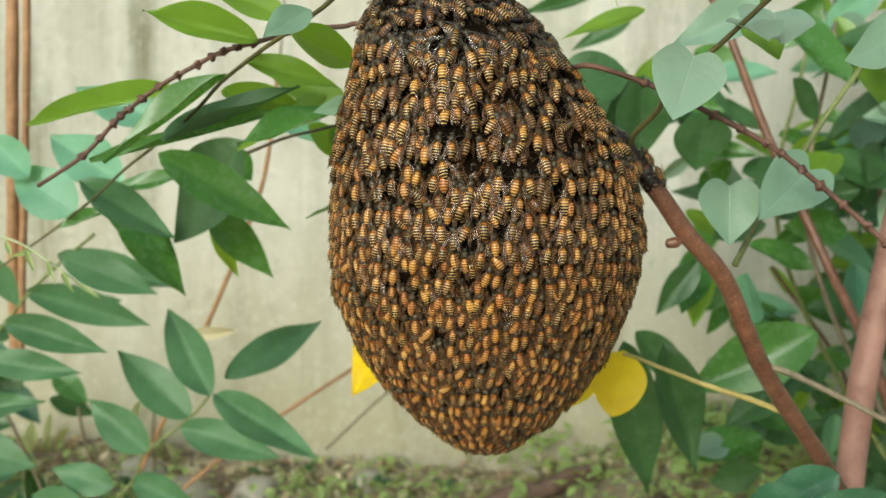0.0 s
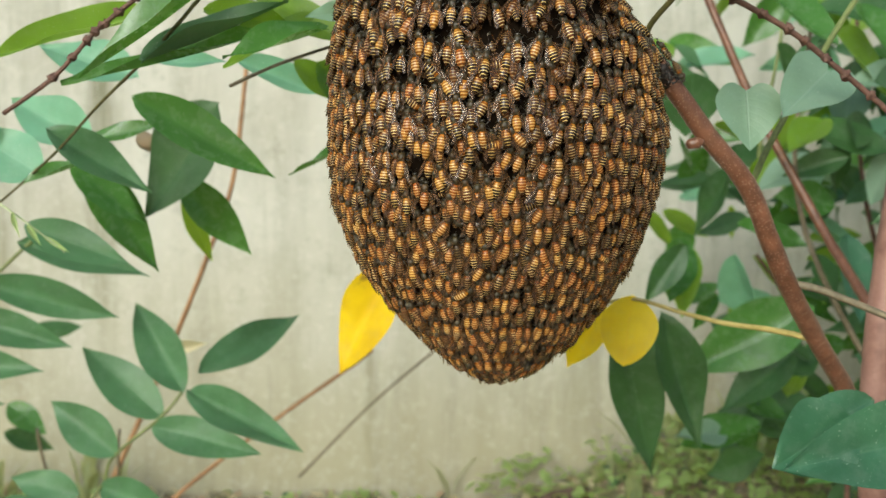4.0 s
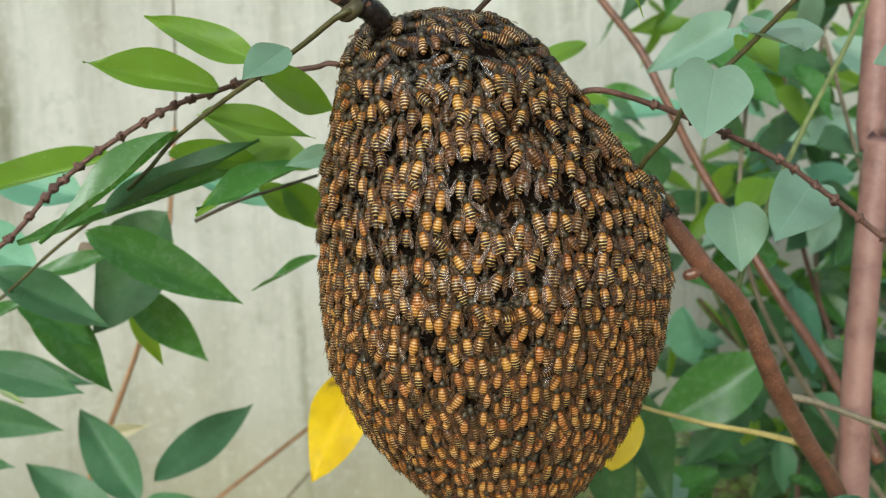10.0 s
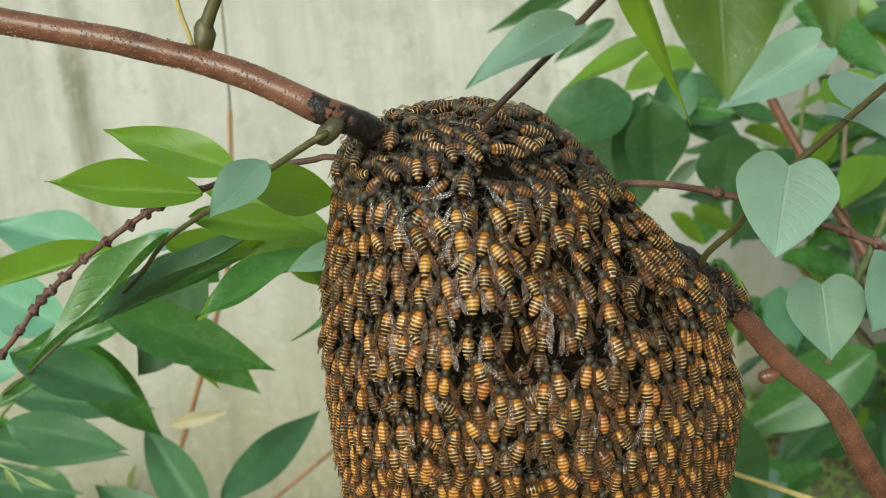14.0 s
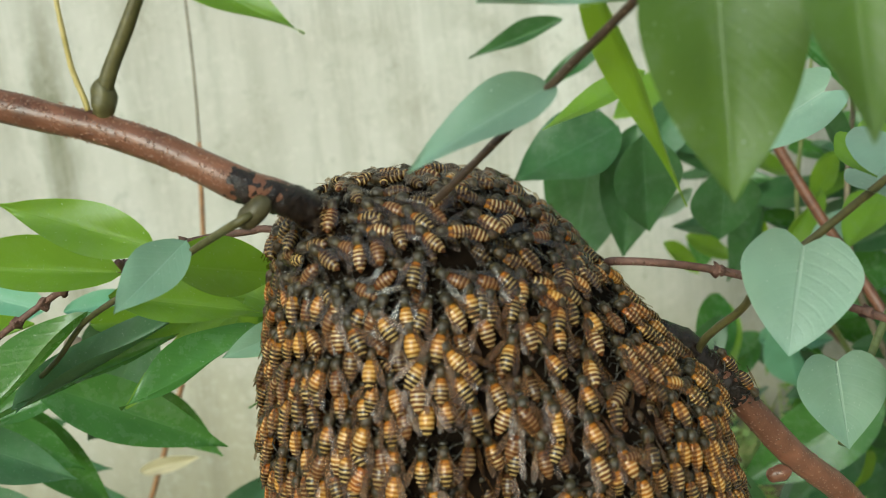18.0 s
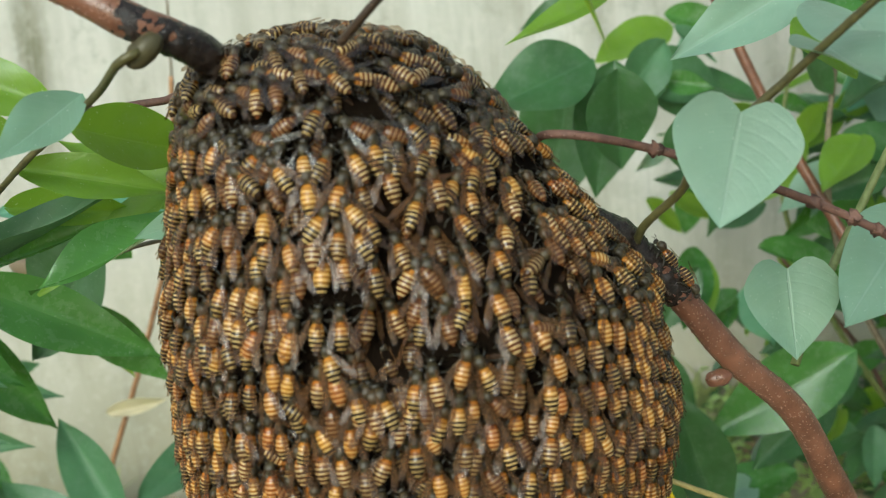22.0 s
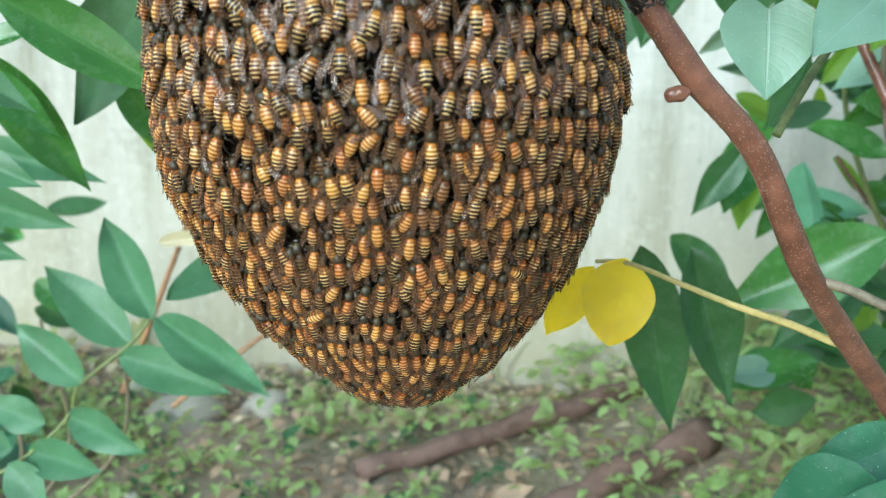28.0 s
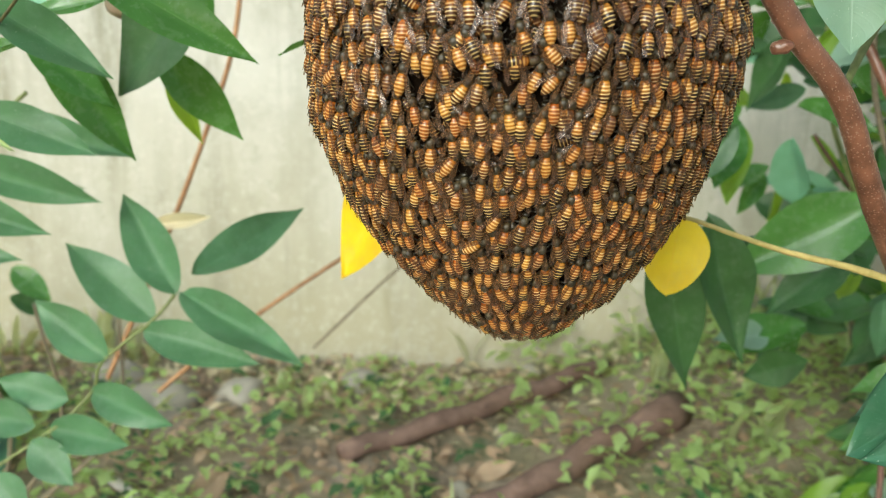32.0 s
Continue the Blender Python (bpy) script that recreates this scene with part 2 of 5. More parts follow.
def abdomen_mat():
    """Bee abdomen: UV x runs from waist to tip, UV y is the bee's own random number, lowered where shade is painted."""
    m, t, b = mat_base("bee_abdomen_banded", 0.24, 0.4)
    sep = t.nodes.new("ShaderNodeSeparateXYZ")
    t.links.new(t.nodes.new("ShaderNodeUVMap").outputs[0], sep.inputs[0])
    u, r = sep.outputs[0], sep.outputs[1]
    r2 = math_node(t, "FRACT", math_node(t, "MULTIPLY", r, 7.31))
    r3 = math_node(t, "FRACT", math_node(t, "MULTIPLY", r, 23.7))
    pos = t.nodes.new("ShaderNodeNewGeometry").outputs["Position"]
    fine = noise_node(t, 2600.0, 3.0, pos)
    amber = mix_col(t, r2, (0.31, 0.085, 0.010), (0.46, 0.205, 0.026))
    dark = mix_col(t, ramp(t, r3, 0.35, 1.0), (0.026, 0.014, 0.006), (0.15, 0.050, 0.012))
    # low r dims amber and bands, which carries the painted shade
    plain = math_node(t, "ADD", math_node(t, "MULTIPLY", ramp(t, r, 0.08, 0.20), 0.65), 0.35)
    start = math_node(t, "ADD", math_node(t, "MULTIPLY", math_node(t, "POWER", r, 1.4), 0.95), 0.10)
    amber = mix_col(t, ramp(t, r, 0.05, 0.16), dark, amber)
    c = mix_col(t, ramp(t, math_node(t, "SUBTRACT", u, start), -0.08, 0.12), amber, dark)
    wob = math_node(t, "MULTIPLY", math_node(t, "SUBTRACT", noise_node(t, 700.0, 2.0, pos), 0.5), 0.05)
    wave = math_node(t, "SINE", math_node(t, "MULTIPLY", math_node(t, "SUBTRACT", math_node(t, "ADD", u, wob), 0.075), 42.0))
    on = math_node(t, "MULTIPLY", ramp(t, wave, 0.38, 0.70), ramp(t, u, 0.14, 0.26))
    on = math_node(t, "MULTIPLY", on, ramp(t, u, 0.97, 0.90))
    cream = mix_col(t, r3, (0.63, 0.42, 0.125), (0.72, 0.56, 0.27))
    faint = math_node(t, "ADD", math_node(t, "MULTIPLY", r2, 0.4), 0.45)
    c = mix_col(t, math_node(t, "MULTIPLY", math_node(t, "MULTIPLY", on, faint), plain), c, cream)
    edge = ramp(t, wave, -0.45, -0.92)
    c = mix_col(t, math_node(t, "MULTIPLY", edge, 0.55), c, (0.030, 0.012, 0.006))
    c = mix_col(t, math_node(t, "MULTIPLY", ramp(t, fine, 0.45, 0.75), 0.30), c, (0.07, 0.035, 0.018))
    t.links.new(c, b.inputs["Base Color"])
    bump(t, b, math_node(t, "ADD", math_node(t, "MULTIPLY", wave, 0.6), math_node(t, "MULTIPLY", fine, 0.5)), 0.3, 0.00012)
    return m


def thorax_mat():
    m, t, b = mat_base("bee_thorax_olive_fuzz", 0.36, 0.5)
    pos = t.nodes.new("ShaderNodeNewGeometry").outputs["Position"]
    n = noise_node(t, 4200.0, 3.0, pos)
    big = noise_node(t, 170.0, 2.0, pos)
    c = mix_col(t, ramp(t, n, 0.35, 0.70), (0.012, 0.009, 0.005), (0.065, 0.050, 0.024))
    sep = t.nodes.new("ShaderNodeSeparateXYZ")
    t.links.new(t.nodes.new("ShaderNodeUVMap").outputs[0], sep.inputs[0])
    rim = ramp(t, math_node(t, "ABSOLUTE", math_node(t, "SUBTRACT", sep.outputs[0], 0.52)), 0.22, 0.42)
    c = mix_col(t, math_node(t, "MULTIPLY", rim, ramp(t, n, 0.3, 0.6)), c, (0.11, 0.085, 0.036))
    c = mix_col(t, ramp(t, big, 0.50, 0.75), c, (0.07, 0.04, 0.016))
    t.links.new(c, b.inputs["Base Color"])
    bump(t, b, n, 0.6, 0.0002)
    return m


def wing_mat(name, low, high, base, gloss):
    """Smoky membrane: half see-through, streaked along its length, with gloss and dark veins."""
    m, t, b = mat_base(name, 0.16, gloss)
    sep = t.nodes.new("ShaderNodeSeparateXYZ")
    t.links.new(t.nodes.new("ShaderNodeUVMap").outputs[0], sep.inputs[0])
    pos = t.nodes.new("ShaderNodeNewGeometry").outputs["Position"]
    wob = math_node(t, "MULTIPLY", noise_node(t, 600.0, 3.0, pos), 0.35)
    v = math_node(t, "SINE", math_node(t, "MULTIPLY", math_node(t, "ADD", math_node(t, "ADD", sep.outputs[1], wob), math_node(t, "MULTIPLY", sep.outputs[0], 0.3)), 23.0))
    vein = ramp(t, v, 0.45, 0.9)
    shade = ramp(t, noise_node(t, 120.0, 2.0, pos), 0.35, 0.65)
    c = mix_col(t, shade, low, high)
    c = mix_col(t, ramp(t, sep.outputs[0], 0.62, 0.95), c, (0.13, 0.085, 0.06))
    t.links.new(mix_col(t, vein, c, (0.022, 0.011, 0.006)), b.inputs["Base Color"])
    bump(t, b, math_node(t, "ADD", v, noise_node(t, 1500.0, 2.0, pos)), 0.25, 0.00012)
    clear = t.nodes.new("ShaderNodeBsdfTransparent")
    clear.inputs[0].default_value = (0.82, 0.68, 0.52, 1)
    ms = t.nodes.new("ShaderNodeMixShader")
    t.links.new(math_node(t, "ADD", math_node(t, "MULTIPLY", vein, 0.40), math_node(t, "ADD", math_node(t, "MULTIPLY", ramp(t, math_node(t, "ABSOLUTE", math_node(t, "SUBTRACT", sep.outputs[1], 0.5)), 0.40, 0.48), 0.22), base)), ms.inputs[0])
    t.links.new(clear.outputs[0], ms.inputs[1])
    t.links.new(b.outputs[0], ms.inputs[2])
    t.links.new(ms.outputs[0], t.nodes["Material Output"].inputs[0])
    return m


m_abdomen, m_thorax = abdomen_mat(), thorax_mat()
m_wing = wing_mat("bee_wing_brown", (0.115, 0.054, 0.021), (0.27, 0.135, 0.050), 0.38, 0.5)
m_wing_clear = wing_mat("bee_wing_grey", (0.040, 0.032, 0.024), (0.14, 0.125, 0.11), 0.32, 0.9)
m_head, t_, b_ = mat_base("bee_head_black", 0.38, 0.5)
t_.links.new(mix_col(t_, noise_node(t_, 1800.0), (0.007, 0.006, 0.004), (0.038, 0.030, 0.015)), b_.inputs["Base Color"])
# near-black colour stands in for the deep shade in gaps between bees
m_comb, t_, b_ = mat_base("comb_core_gap_shade", 0.9, 0.05)
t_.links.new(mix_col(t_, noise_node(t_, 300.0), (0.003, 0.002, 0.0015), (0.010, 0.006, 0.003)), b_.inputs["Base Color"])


def wall_mat():
    m, t, b = mat_base("wall_stained_plaster", 0.85, 0.2)
    pos = t.nodes.new("ShaderNodeNewGeometry").outputs["Position"]
    mp = t.nodes.new("ShaderNodeMapping")
    mp.inputs["Scale"].default_value = (1.0, 1.0, 0.09)
    t.links.new(pos, mp.inputs[0])
    run = noise_node(t, 11.0, 5.0, mp.outputs[0], 0.62)
    cloud = noise_node(t, 3.0, 5.0, pos)
    c = mix_col(t, ramp(t, cloud, 0.3, 0.7), (0.43, 0.412, 0.355), (0.535, 0.523, 0.472))
    c = mix_col(t, math_node(t, "MULTIPLY", ramp(t, run, 0.48, 0.70), 0.75), c, (0.27, 0.26, 0.20))
    sep0 = t.nodes.new("ShaderNodeSeparateXYZ")
    t.links.new(pos, sep0.inputs[0])
    wob = math_node(t, "ADD", sep0.outputs[0], math_node(t, "MULTIPLY", noise_node(t, 14.0, 4.0, pos, 0.7), 0.05))
    grain = ramp(t, noise_node(t, 40.0, 5.0, mp.outputs[0], 0.75), 0.32, 0.62)
    for x, w, top, foot, deep in ((-0.56, 0.034, 0.75, 0.28, 0.95), (-0.735, 0.045, 0.65, 0.25, 0.8), (-0.14, 0.014, 0.40, 0.02, 0.6), (-0.47, 0.03, 0.26, 0.08, 0.45), (0.2, 0.03, 0.5, 0.1, 0.4), (-0.32, 0.012, 0.9, 0.5, 0.35), (0.55, 0.04, 0.8, 0.3, 0.45)):
        band = ramp(t, math_node(t, "ABSOLUTE", math_node(t, "SUBTRACT", wob, x + 0.025)), w, w * 0.2)
        span = math_node(t, "MULTIPLY", ramp(t, sep0.outputs[2], top + 0.12, top - 0.05), ramp(t, sep0.outputs[2], foot - 0.1, foot + 0.08))
        c = mix_col(t, math_node(t, "MULTIPLY", math_node(t, "MULTIPLY", math_node(t, "MULTIPLY", band, span), grain), deep), c, (0.15, 0.15, 0.09))
    mold = ramp(t, noise_node(t, 26.0, 6.0, pos, 0.7), 0.58, 0.72)
    c = mix_col(t, math_node(t, "MULTIPLY", mold, 0.62), c, (0.26, 0.255, 0.20))
    fleck = ramp(t, noise_node(t, 9.0, 7.0, pos, 0.75), 0.52, 0.70)
    c = mix_col(t, math_node(t, "MULTIPLY", fleck, 0.55), c, (0.30, 0.29, 0.225))
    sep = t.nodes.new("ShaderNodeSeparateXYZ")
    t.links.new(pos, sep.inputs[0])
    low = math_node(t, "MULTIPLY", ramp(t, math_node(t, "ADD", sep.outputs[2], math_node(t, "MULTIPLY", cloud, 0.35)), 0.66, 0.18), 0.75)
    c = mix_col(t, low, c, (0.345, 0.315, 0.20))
    c = mix_col(t, math_node(t, "MULTIPLY", ramp(t, noise_node(t, 18.0, 7.0, mp.outputs[0], 0.8), 0.50, 0.66), 0.45), c, (0.24, 0.225, 0.165))
    c = mix_col(t, math_node(t, "MULTIPLY", ramp(t, noise_node(t, 70.0, 5.0, pos, 0.75), 0.52, 0.68), 0.3), c, (0.62, 0.60, 0.54))
    t.links.new(c, b.inputs["Base Color"])
    bump(t, b, math_node(t, "ADD", run, noise_node(t, 120.0, 4.0, pos)), 0.3, 0.003)
    return m


def earth_mat():
    m, t, b = mat_base("garden_soil", 0.95, 0.15)
    pos = t.nodes.new("ShaderNodeNewGeometry").outputs["Position"]
    n = noise_node(t, 9.0, 6.0, pos, 0.65)
    f = noise_node(t, 90.0, 4.0, pos, 0.7)
    c = mix_col(t, ramp(t, n, 0.35, 0.65), (0.18, 0.142, 0.098), (0.41, 0.345, 0.255))
    c = mix_col(t, ramp(t, f, 0.5, 0.75), c, (0.48, 0.40, 0.30))
    c = mix_col(t, math_node(t, "MULTIPLY", ramp(t, noise_node(t, 4.0, 3.0, pos), 0.45, 0.65), 0.5), c, (0.13, 0.18, 0.06))
    t.links.new(c, b.inputs["Base Color"])
    bump(t, b, math_node(t, "ADD", n, f), 0.6, 0.01)
    return m


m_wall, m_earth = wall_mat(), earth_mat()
m_stone, t_, b_ = mat_base("stone_pale", 0.85)
t_.links.new(mix_col(t_, noise_node(t_, 30.0), (0.27, 0.245, 0.19), (0.42, 0.39, 0.32)), b_.inputs["Base Color"])


# ---- builders
def thing(name, label, category, group="", kind="", at=(0, 0, 0)):
    ob = new(name)
    ob.location = at
    return tagged(ob, label, category, group, kind)


def put(name, mesh, parent=None, label=""):
    ob = new(name, mesh)
    if parent is not None:
        ob.parent = parent
        at = parent.location if parent.type == "EMPTY" else Vector((0, 0, 0))
        ob.location = -at
    return tagged(ob, label)


def finish(bm, name, *mats, smooth=True):
    me = bpy.data.meshes.new(name)
    bm.to_mesh(me)
    bm.free()
    for m in mats:
        me.materials.append(m)
    for p in me.polygons:
        p.use_smooth = smooth
    return me


def spline(points, step):
    """A smooth line through the points, at about even steps."""
    p = [Vector(v) for v in points]
    p = [p[0] * 2 - p[1]] + p + [p[-1] * 2 - p[-2]]
    line = []
    for i in range(1, len(p) - 2):
        n = max(2, int((p[i + 1] - p[i]).length / step))
        for k in range(n):
            s = k / n
            a, b, c, d = p[i - 1], p[i], p[i + 1], p[i + 2]
            line.append(0.5 * (2 * b + (c - a) * s + (2 * a - 5 * b + 4 * c - d) * s * s + (3 * b - a - 3 * c + d) * s ** 3))
    return line + [p[-2]]


def tube_into(bm, line, r0, r1, sides=10, rough=0.06, seed=0):
    last = None
    for i, p in enumerate(line):
        way = (line[min(i + 1, len(line) - 1)] - line[max(i - 1, 0)]).normalized()
        side = way.cross(Vector((0.13, 1, 0.21))).normalized()
        up = side.cross(way)
        r = r0 + (r1 - r0) * i / max(1, len(line) - 1)
        ring = []
        for k in range(sides):
            a = 2 * math.pi * k / sides
            out = side * math.cos(a) + up * math.sin(a)
            bulge = 1 + rough * 2 * noise.noise(p * (0.25 / r) + out * 0.7 + Vector((seed, 0, 0)))
            ring.append(bm.verts.new(p + out * r * bulge))
        if last:
            for k in range(sides):
                bm.faces.new((last[k], last[(k + 1) % sides], ring[(k + 1) % sides], ring[k]))
        else:
            bm.faces.new(ring[::-1])
        last = ring
    bm.faces.new(last)


def stick(parent, name, material, points, r0, r1, label=""):
    bm = bmesh.new()
    r = max(r0, r1)
    tube_into(bm, spline(points, r * 1.6), r0, r1, 12 if r > 0.003 else 8)
    return put(name, finish(bm, name, material), parent, label)


SHAPES = {"lance": (0.42, 1.12, 0.0), "ovate": (0.41, 0.92, 0.0), "heart": (0.26, 1.1, 0.11), "round": (0.42, 0.62, 0.03)}
BLADES = {}


def blade_width(s, peak, power):
    """Half width of a blade at the share s of its length, 0.5 at its widest."""
    if s < peak:
        return 0.5 * math.sin(0.5 * math.pi * (s / peak)) ** 0.62
    q = (s - peak) / (1 - peak)
    return 0.5 * math.cos(0.5 * math.pi * q) ** power * (1 - 0.10 * q - 0.45 * max(0.0, q - 0.72))


def blade_grid(kind, curl, seed, nx=8, ny=18):
    peak, power, notch = SHAPES[kind]
    rnd = random.Random(seed)
    fold, ripple, phase = rnd.uniform(0.10, 0.28), rnd.uniform(0.006, 0.025), rnd.uniform(0, 6)
    arch = rnd.uniform(-0.02, 0.10)
    twist = rnd.uniform(-0.25, 0.25)
    vs, uvs = [], []
    for j in range(ny + 1):
        s = j / ny
        w = max(blade_width(s, peak, power), 0.004)
        if kind == "heart":
            q = max(0.0, (s - peak) / (1 - peak))
            w = 0.475 * (0.70 + 0.30 * math.sin(0.5 * math.pi * s / peak)) if s < peak else 0.5 * (1 - q ** 1.6) ** 1.0 * 0.95
            w = max(w, 0.004)
        for i in range(nx + 1):
            f = 2 * i / nx - 1
            x = f * w
            y = s - notch * math.sin(math.pi * min(1.0, abs(f) * 0.78)) * (1 - s) ** 2.2 + (0.10 * max(0.0, abs(f) - 0.6) * (1 - s) ** 2 if kind == "heart" else 0)
            y -= 0.03 * abs(f) * (1 - s)
            z = fold * abs(x) + curl * s * s + ripple * math.sin(9 * s + phase + 2 * f) * abs(f) + twist * x * s - 0.5 * curl * s + arch * (s - s * s)
            vs.append((x, y, z))
            uvs.append((0.5 + 0.5 * f, s))
    fs = []
    for j in range(ny):
        for i in range(nx):
            a = j * (nx + 1) + i
            fs.append((a, a + 1, a + nx + 2, a + nx + 1))
    return vs, uvs, fs


def blade(kind, material, curl, seed):
    """One unit leaf blade, 1 long along y and 1 wide, shared by all leaves like it."""
    key = (kind, material.name, round(curl, 2), seed)
    if key not in BLADES:
        vs, uvs, fs = blade_grid(kind, curl, seed)
        me = bpy.data.meshes.new("blade")
        me.from_pydata(vs, [], fs)
        lay = me.uv_layers.new(name="UVMap")
        for loop in me.loops:
            lay.data[loop.index].uv = uvs[loop.vertex_index]
        me.materials.append(material)
        me.shade_smooth()
        BLADES[key] = me
    return BLADES[key]


F, UP, LEFTY, SKYWARD = (0.05, -1, 0.45), (0.0, -0.85, 0.75), (-0.7, -0.7, 0.4), (-0.1, -0.55, 0.85)
LEAF_NAMES = {"lance": "leaflet", "ovate": "leaflet", "heart": "heart_leaf", "round": "leaf"}
SLIM = {"lance": 0.84, "ovate": 0.90, "heart": 1.0, "round": 1.0}
leaf_count = 0


def leaf_pose(base, tip, width, face):
    b, e = Vector(base), Vector(tip)
    along = (e - b).normalized()
    z = Vector(face)
    z = (z - along * z.dot(along)).normalized()
    x = along.cross(z)
    size = (e - b).length
    m = Matrix((x, along, z)).transposed().to_4x4()
    return Matrix.Translation(b) @ m @ Matrix.Diagonal((width, size, size, 1))


def leaf(parent, kind, material, base, tip, width, face=F, curl=0.1, label=""):
    global leaf_count
    leaf_count += 1
    ob = new(LEAF_NAMES[kind], blade(kind, material, curl, leaf_count % 7))
    ob.parent = parent
    m = leaf_pose(base, tip, width * SLIM[kind], face)
    if parent.type == "EMPTY":
        m = Matrix.Translation(-parent.location) @ m
    ob.matrix_basis = m
    if material in (m_yellow, m_eaten):
        label = label or "yellowed dying leaf"
    return tagged(ob, label)


# ---- setting: ground, wall
def step(v):
    v = min(1.0, max(0.0, v))
    return v * v * (3 - 2 * v)


def ground_height(x, y):
    """Uneven soil, banked up against the wall beside the shrubs."""
    if abs(x) > 6 or abs(y) > 6:
        return 0.0
    bank = 0.11 * step((x - 0.02) / 0.45) * step((y - 1.0) / 0.45) * step((5 - x) / 3)
    return bank + 0.02 * noise.noise(Vector((x * 2.1, y * 2.1, 0))) + 0.008 * noise.noise(Vector((x * 9, y * 9, 3)))


bm = bmesh.new()
xs = [-400, -40, -8] + [-4 + 0.08 * i for i in range(101)] + [8, 40, 400]
ys = [-400, -40, -8] + [-3 + 0.09 * i for i in range(51)] + [8, 40, 400]
rows_ = [[bm.verts.new((x, y, GROUND_Z + ground_height(x, y))) for x in xs] for y in ys]
for j in range(len(ys) - 1):
    for i in range(len(xs) - 1):
        bm.faces.new((rows_[j][i], rows_[j][i + 1], rows_[j + 1][i + 1], rows_[j + 1][i]))
tagged(put("ground", finish(bm, "ground", m_earth)), "bare brown garden soil with moss and litter", "ground", "", "structure")

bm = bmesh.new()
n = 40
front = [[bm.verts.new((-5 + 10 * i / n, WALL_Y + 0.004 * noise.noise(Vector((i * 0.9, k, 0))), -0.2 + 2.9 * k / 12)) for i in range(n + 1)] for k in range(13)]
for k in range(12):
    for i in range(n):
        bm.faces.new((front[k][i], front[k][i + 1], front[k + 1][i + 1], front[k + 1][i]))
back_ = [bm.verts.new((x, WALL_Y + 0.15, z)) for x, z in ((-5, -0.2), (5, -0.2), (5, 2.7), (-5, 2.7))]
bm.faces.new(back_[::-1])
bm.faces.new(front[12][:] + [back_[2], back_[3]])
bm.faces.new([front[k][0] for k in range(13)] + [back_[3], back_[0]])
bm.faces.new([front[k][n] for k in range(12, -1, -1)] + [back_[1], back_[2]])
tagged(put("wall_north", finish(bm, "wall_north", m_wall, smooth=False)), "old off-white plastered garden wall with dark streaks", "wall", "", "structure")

# ---- the tree that carries the nest
tree = thing("tree", "small red-barked tree with a branch through the nest", "tree", at=(0.235, 0.525, 0.0))
knobby = thing("twig", "thin brown knobby twig crossing behind the nest", "twig", at=(0.05, 0.42, 0.57))
back = thing("shrub", "dark green shrub with reddish stems behind the nest", "shrub", at=(0.26, 0.6, 0.0))
BRANCH = [(-.2363, .3700, .6744), (-.1504, .3620, .6563), (-.1046, .3570, .6446), (-.0844, .3560, .6391), (-.0723, .3560, .6350), (-.0602, .3560, .6307), (-.0476, .3540, .6252), (-.0357, .3530, .6183), (-.0287, .3530, .6140), (-.0192, .3600, .6086), (-.0108, .3780, .5975), (.0300, .3960, .5720), (.0700, .4020, .5570), (.0808, .4050, .5480), (.0927, .4070, .5338), (.1076, .4100, .5145), (.1264, .4180, .4954), (.1410, .4270, .4685), (.1510, .4350, .4510), (.1709, .4550, .4254), (.1930, .4750, .3980), (.2189, .5050, .3646)]
stick(tree, "branch", bark, BRANCH, .0034, .0045)
stick(tree, "trunk", bark_trunk, [(.2350, .5250, -.0200), (.2305, .5200, .2844), (.2287, .5200, .3475), (.2290, .5200, .3974), (.2333, .5220, .4467), (.2424, .5250, .5081), (.2513, .5300, .5608), (.2575, .5400, .6176), (.3300, .5600, 1.1000)], 0.0084, 0.0068)
stick(tree, "twig", bark_grey, [(.1506, .4370, .4518), (.1636, .4320, .4492), (.1823, .4250, .4419), (.2032, .4200, .4327), (.2196, .4150, .4248)], 0.0018, 0.0013)
stick(tree, "leaf_stalk", stalk_yellow, [(.1718, .4550, .4235), (.1649, .4560, .4251), (.1541, .4700, .4261), (.1385, .4900, .4262), (.1201, .5050, .4296), (.0997, .5150, .4347), (.0869, .5300, .4314)], 0.0016, 0.0009)
stick(tree, "leaf_stalk", stalk_olive, [(.0796, .4020, .5511), (.0813, .3950, .5576), (.0884, .3850, .5669), (.0909, .3750, .5759), (.1068, .3650, .5916), (.1162, .3550, .6024), (.1257, .3450, .6130), (.1349, .3300, .6262)], 0.0012, 0.0009)
stick(tree, "leaf_stalk", stalk_dark, [(.0125, .3490, .6072), (.0179, .3450, .6117), (.0301, .3380, .6220), (.0411, .3280, .6319), (.0519, .3140, .6416), (.0595, .3000, .6499)], 0.0009, 0.0009)
stick(tree, "leaf_stalk", stalk_olive, [(-.0608, .3560, .6333), (-.0591, .3550, .6383), (-.0563, .3540, .6439), (-.0506, .3530, .6529), (-.0459, .3520, .6606), (-.0386, .3500, .6733)], 0.0021, 0.0013)
stick(tree, "twig", stalk_yellow, [(-.0623, .3530, .6354), (-.0629, .3530, .6388), (-.0643, .3530, .6442), (-.0645, .3520, .6508), (-.0649, .3520, .6604), (-.0643, .3520, .6697)], 0.0007, 0.0005)
rachis_a = stick(tree, "leaf_stalk", stalk_olive, [(-.0281, .3480, .6088), (-.0330, .3480, .6067), (-.0451, .3660, .6014), (-.0587, .3780, .5948), (-.0775, .3950, .5862), (-.1009, .4200, .5746), (-.1139, .4250, .5624), (-.1374, .4450, .5477), (-.1668, .4700, .5312), (-.2014, .5000, .5094), (-.2498, .5300, .4801), (-.2957, .5500, .4528)], 0.001, 0.0006)
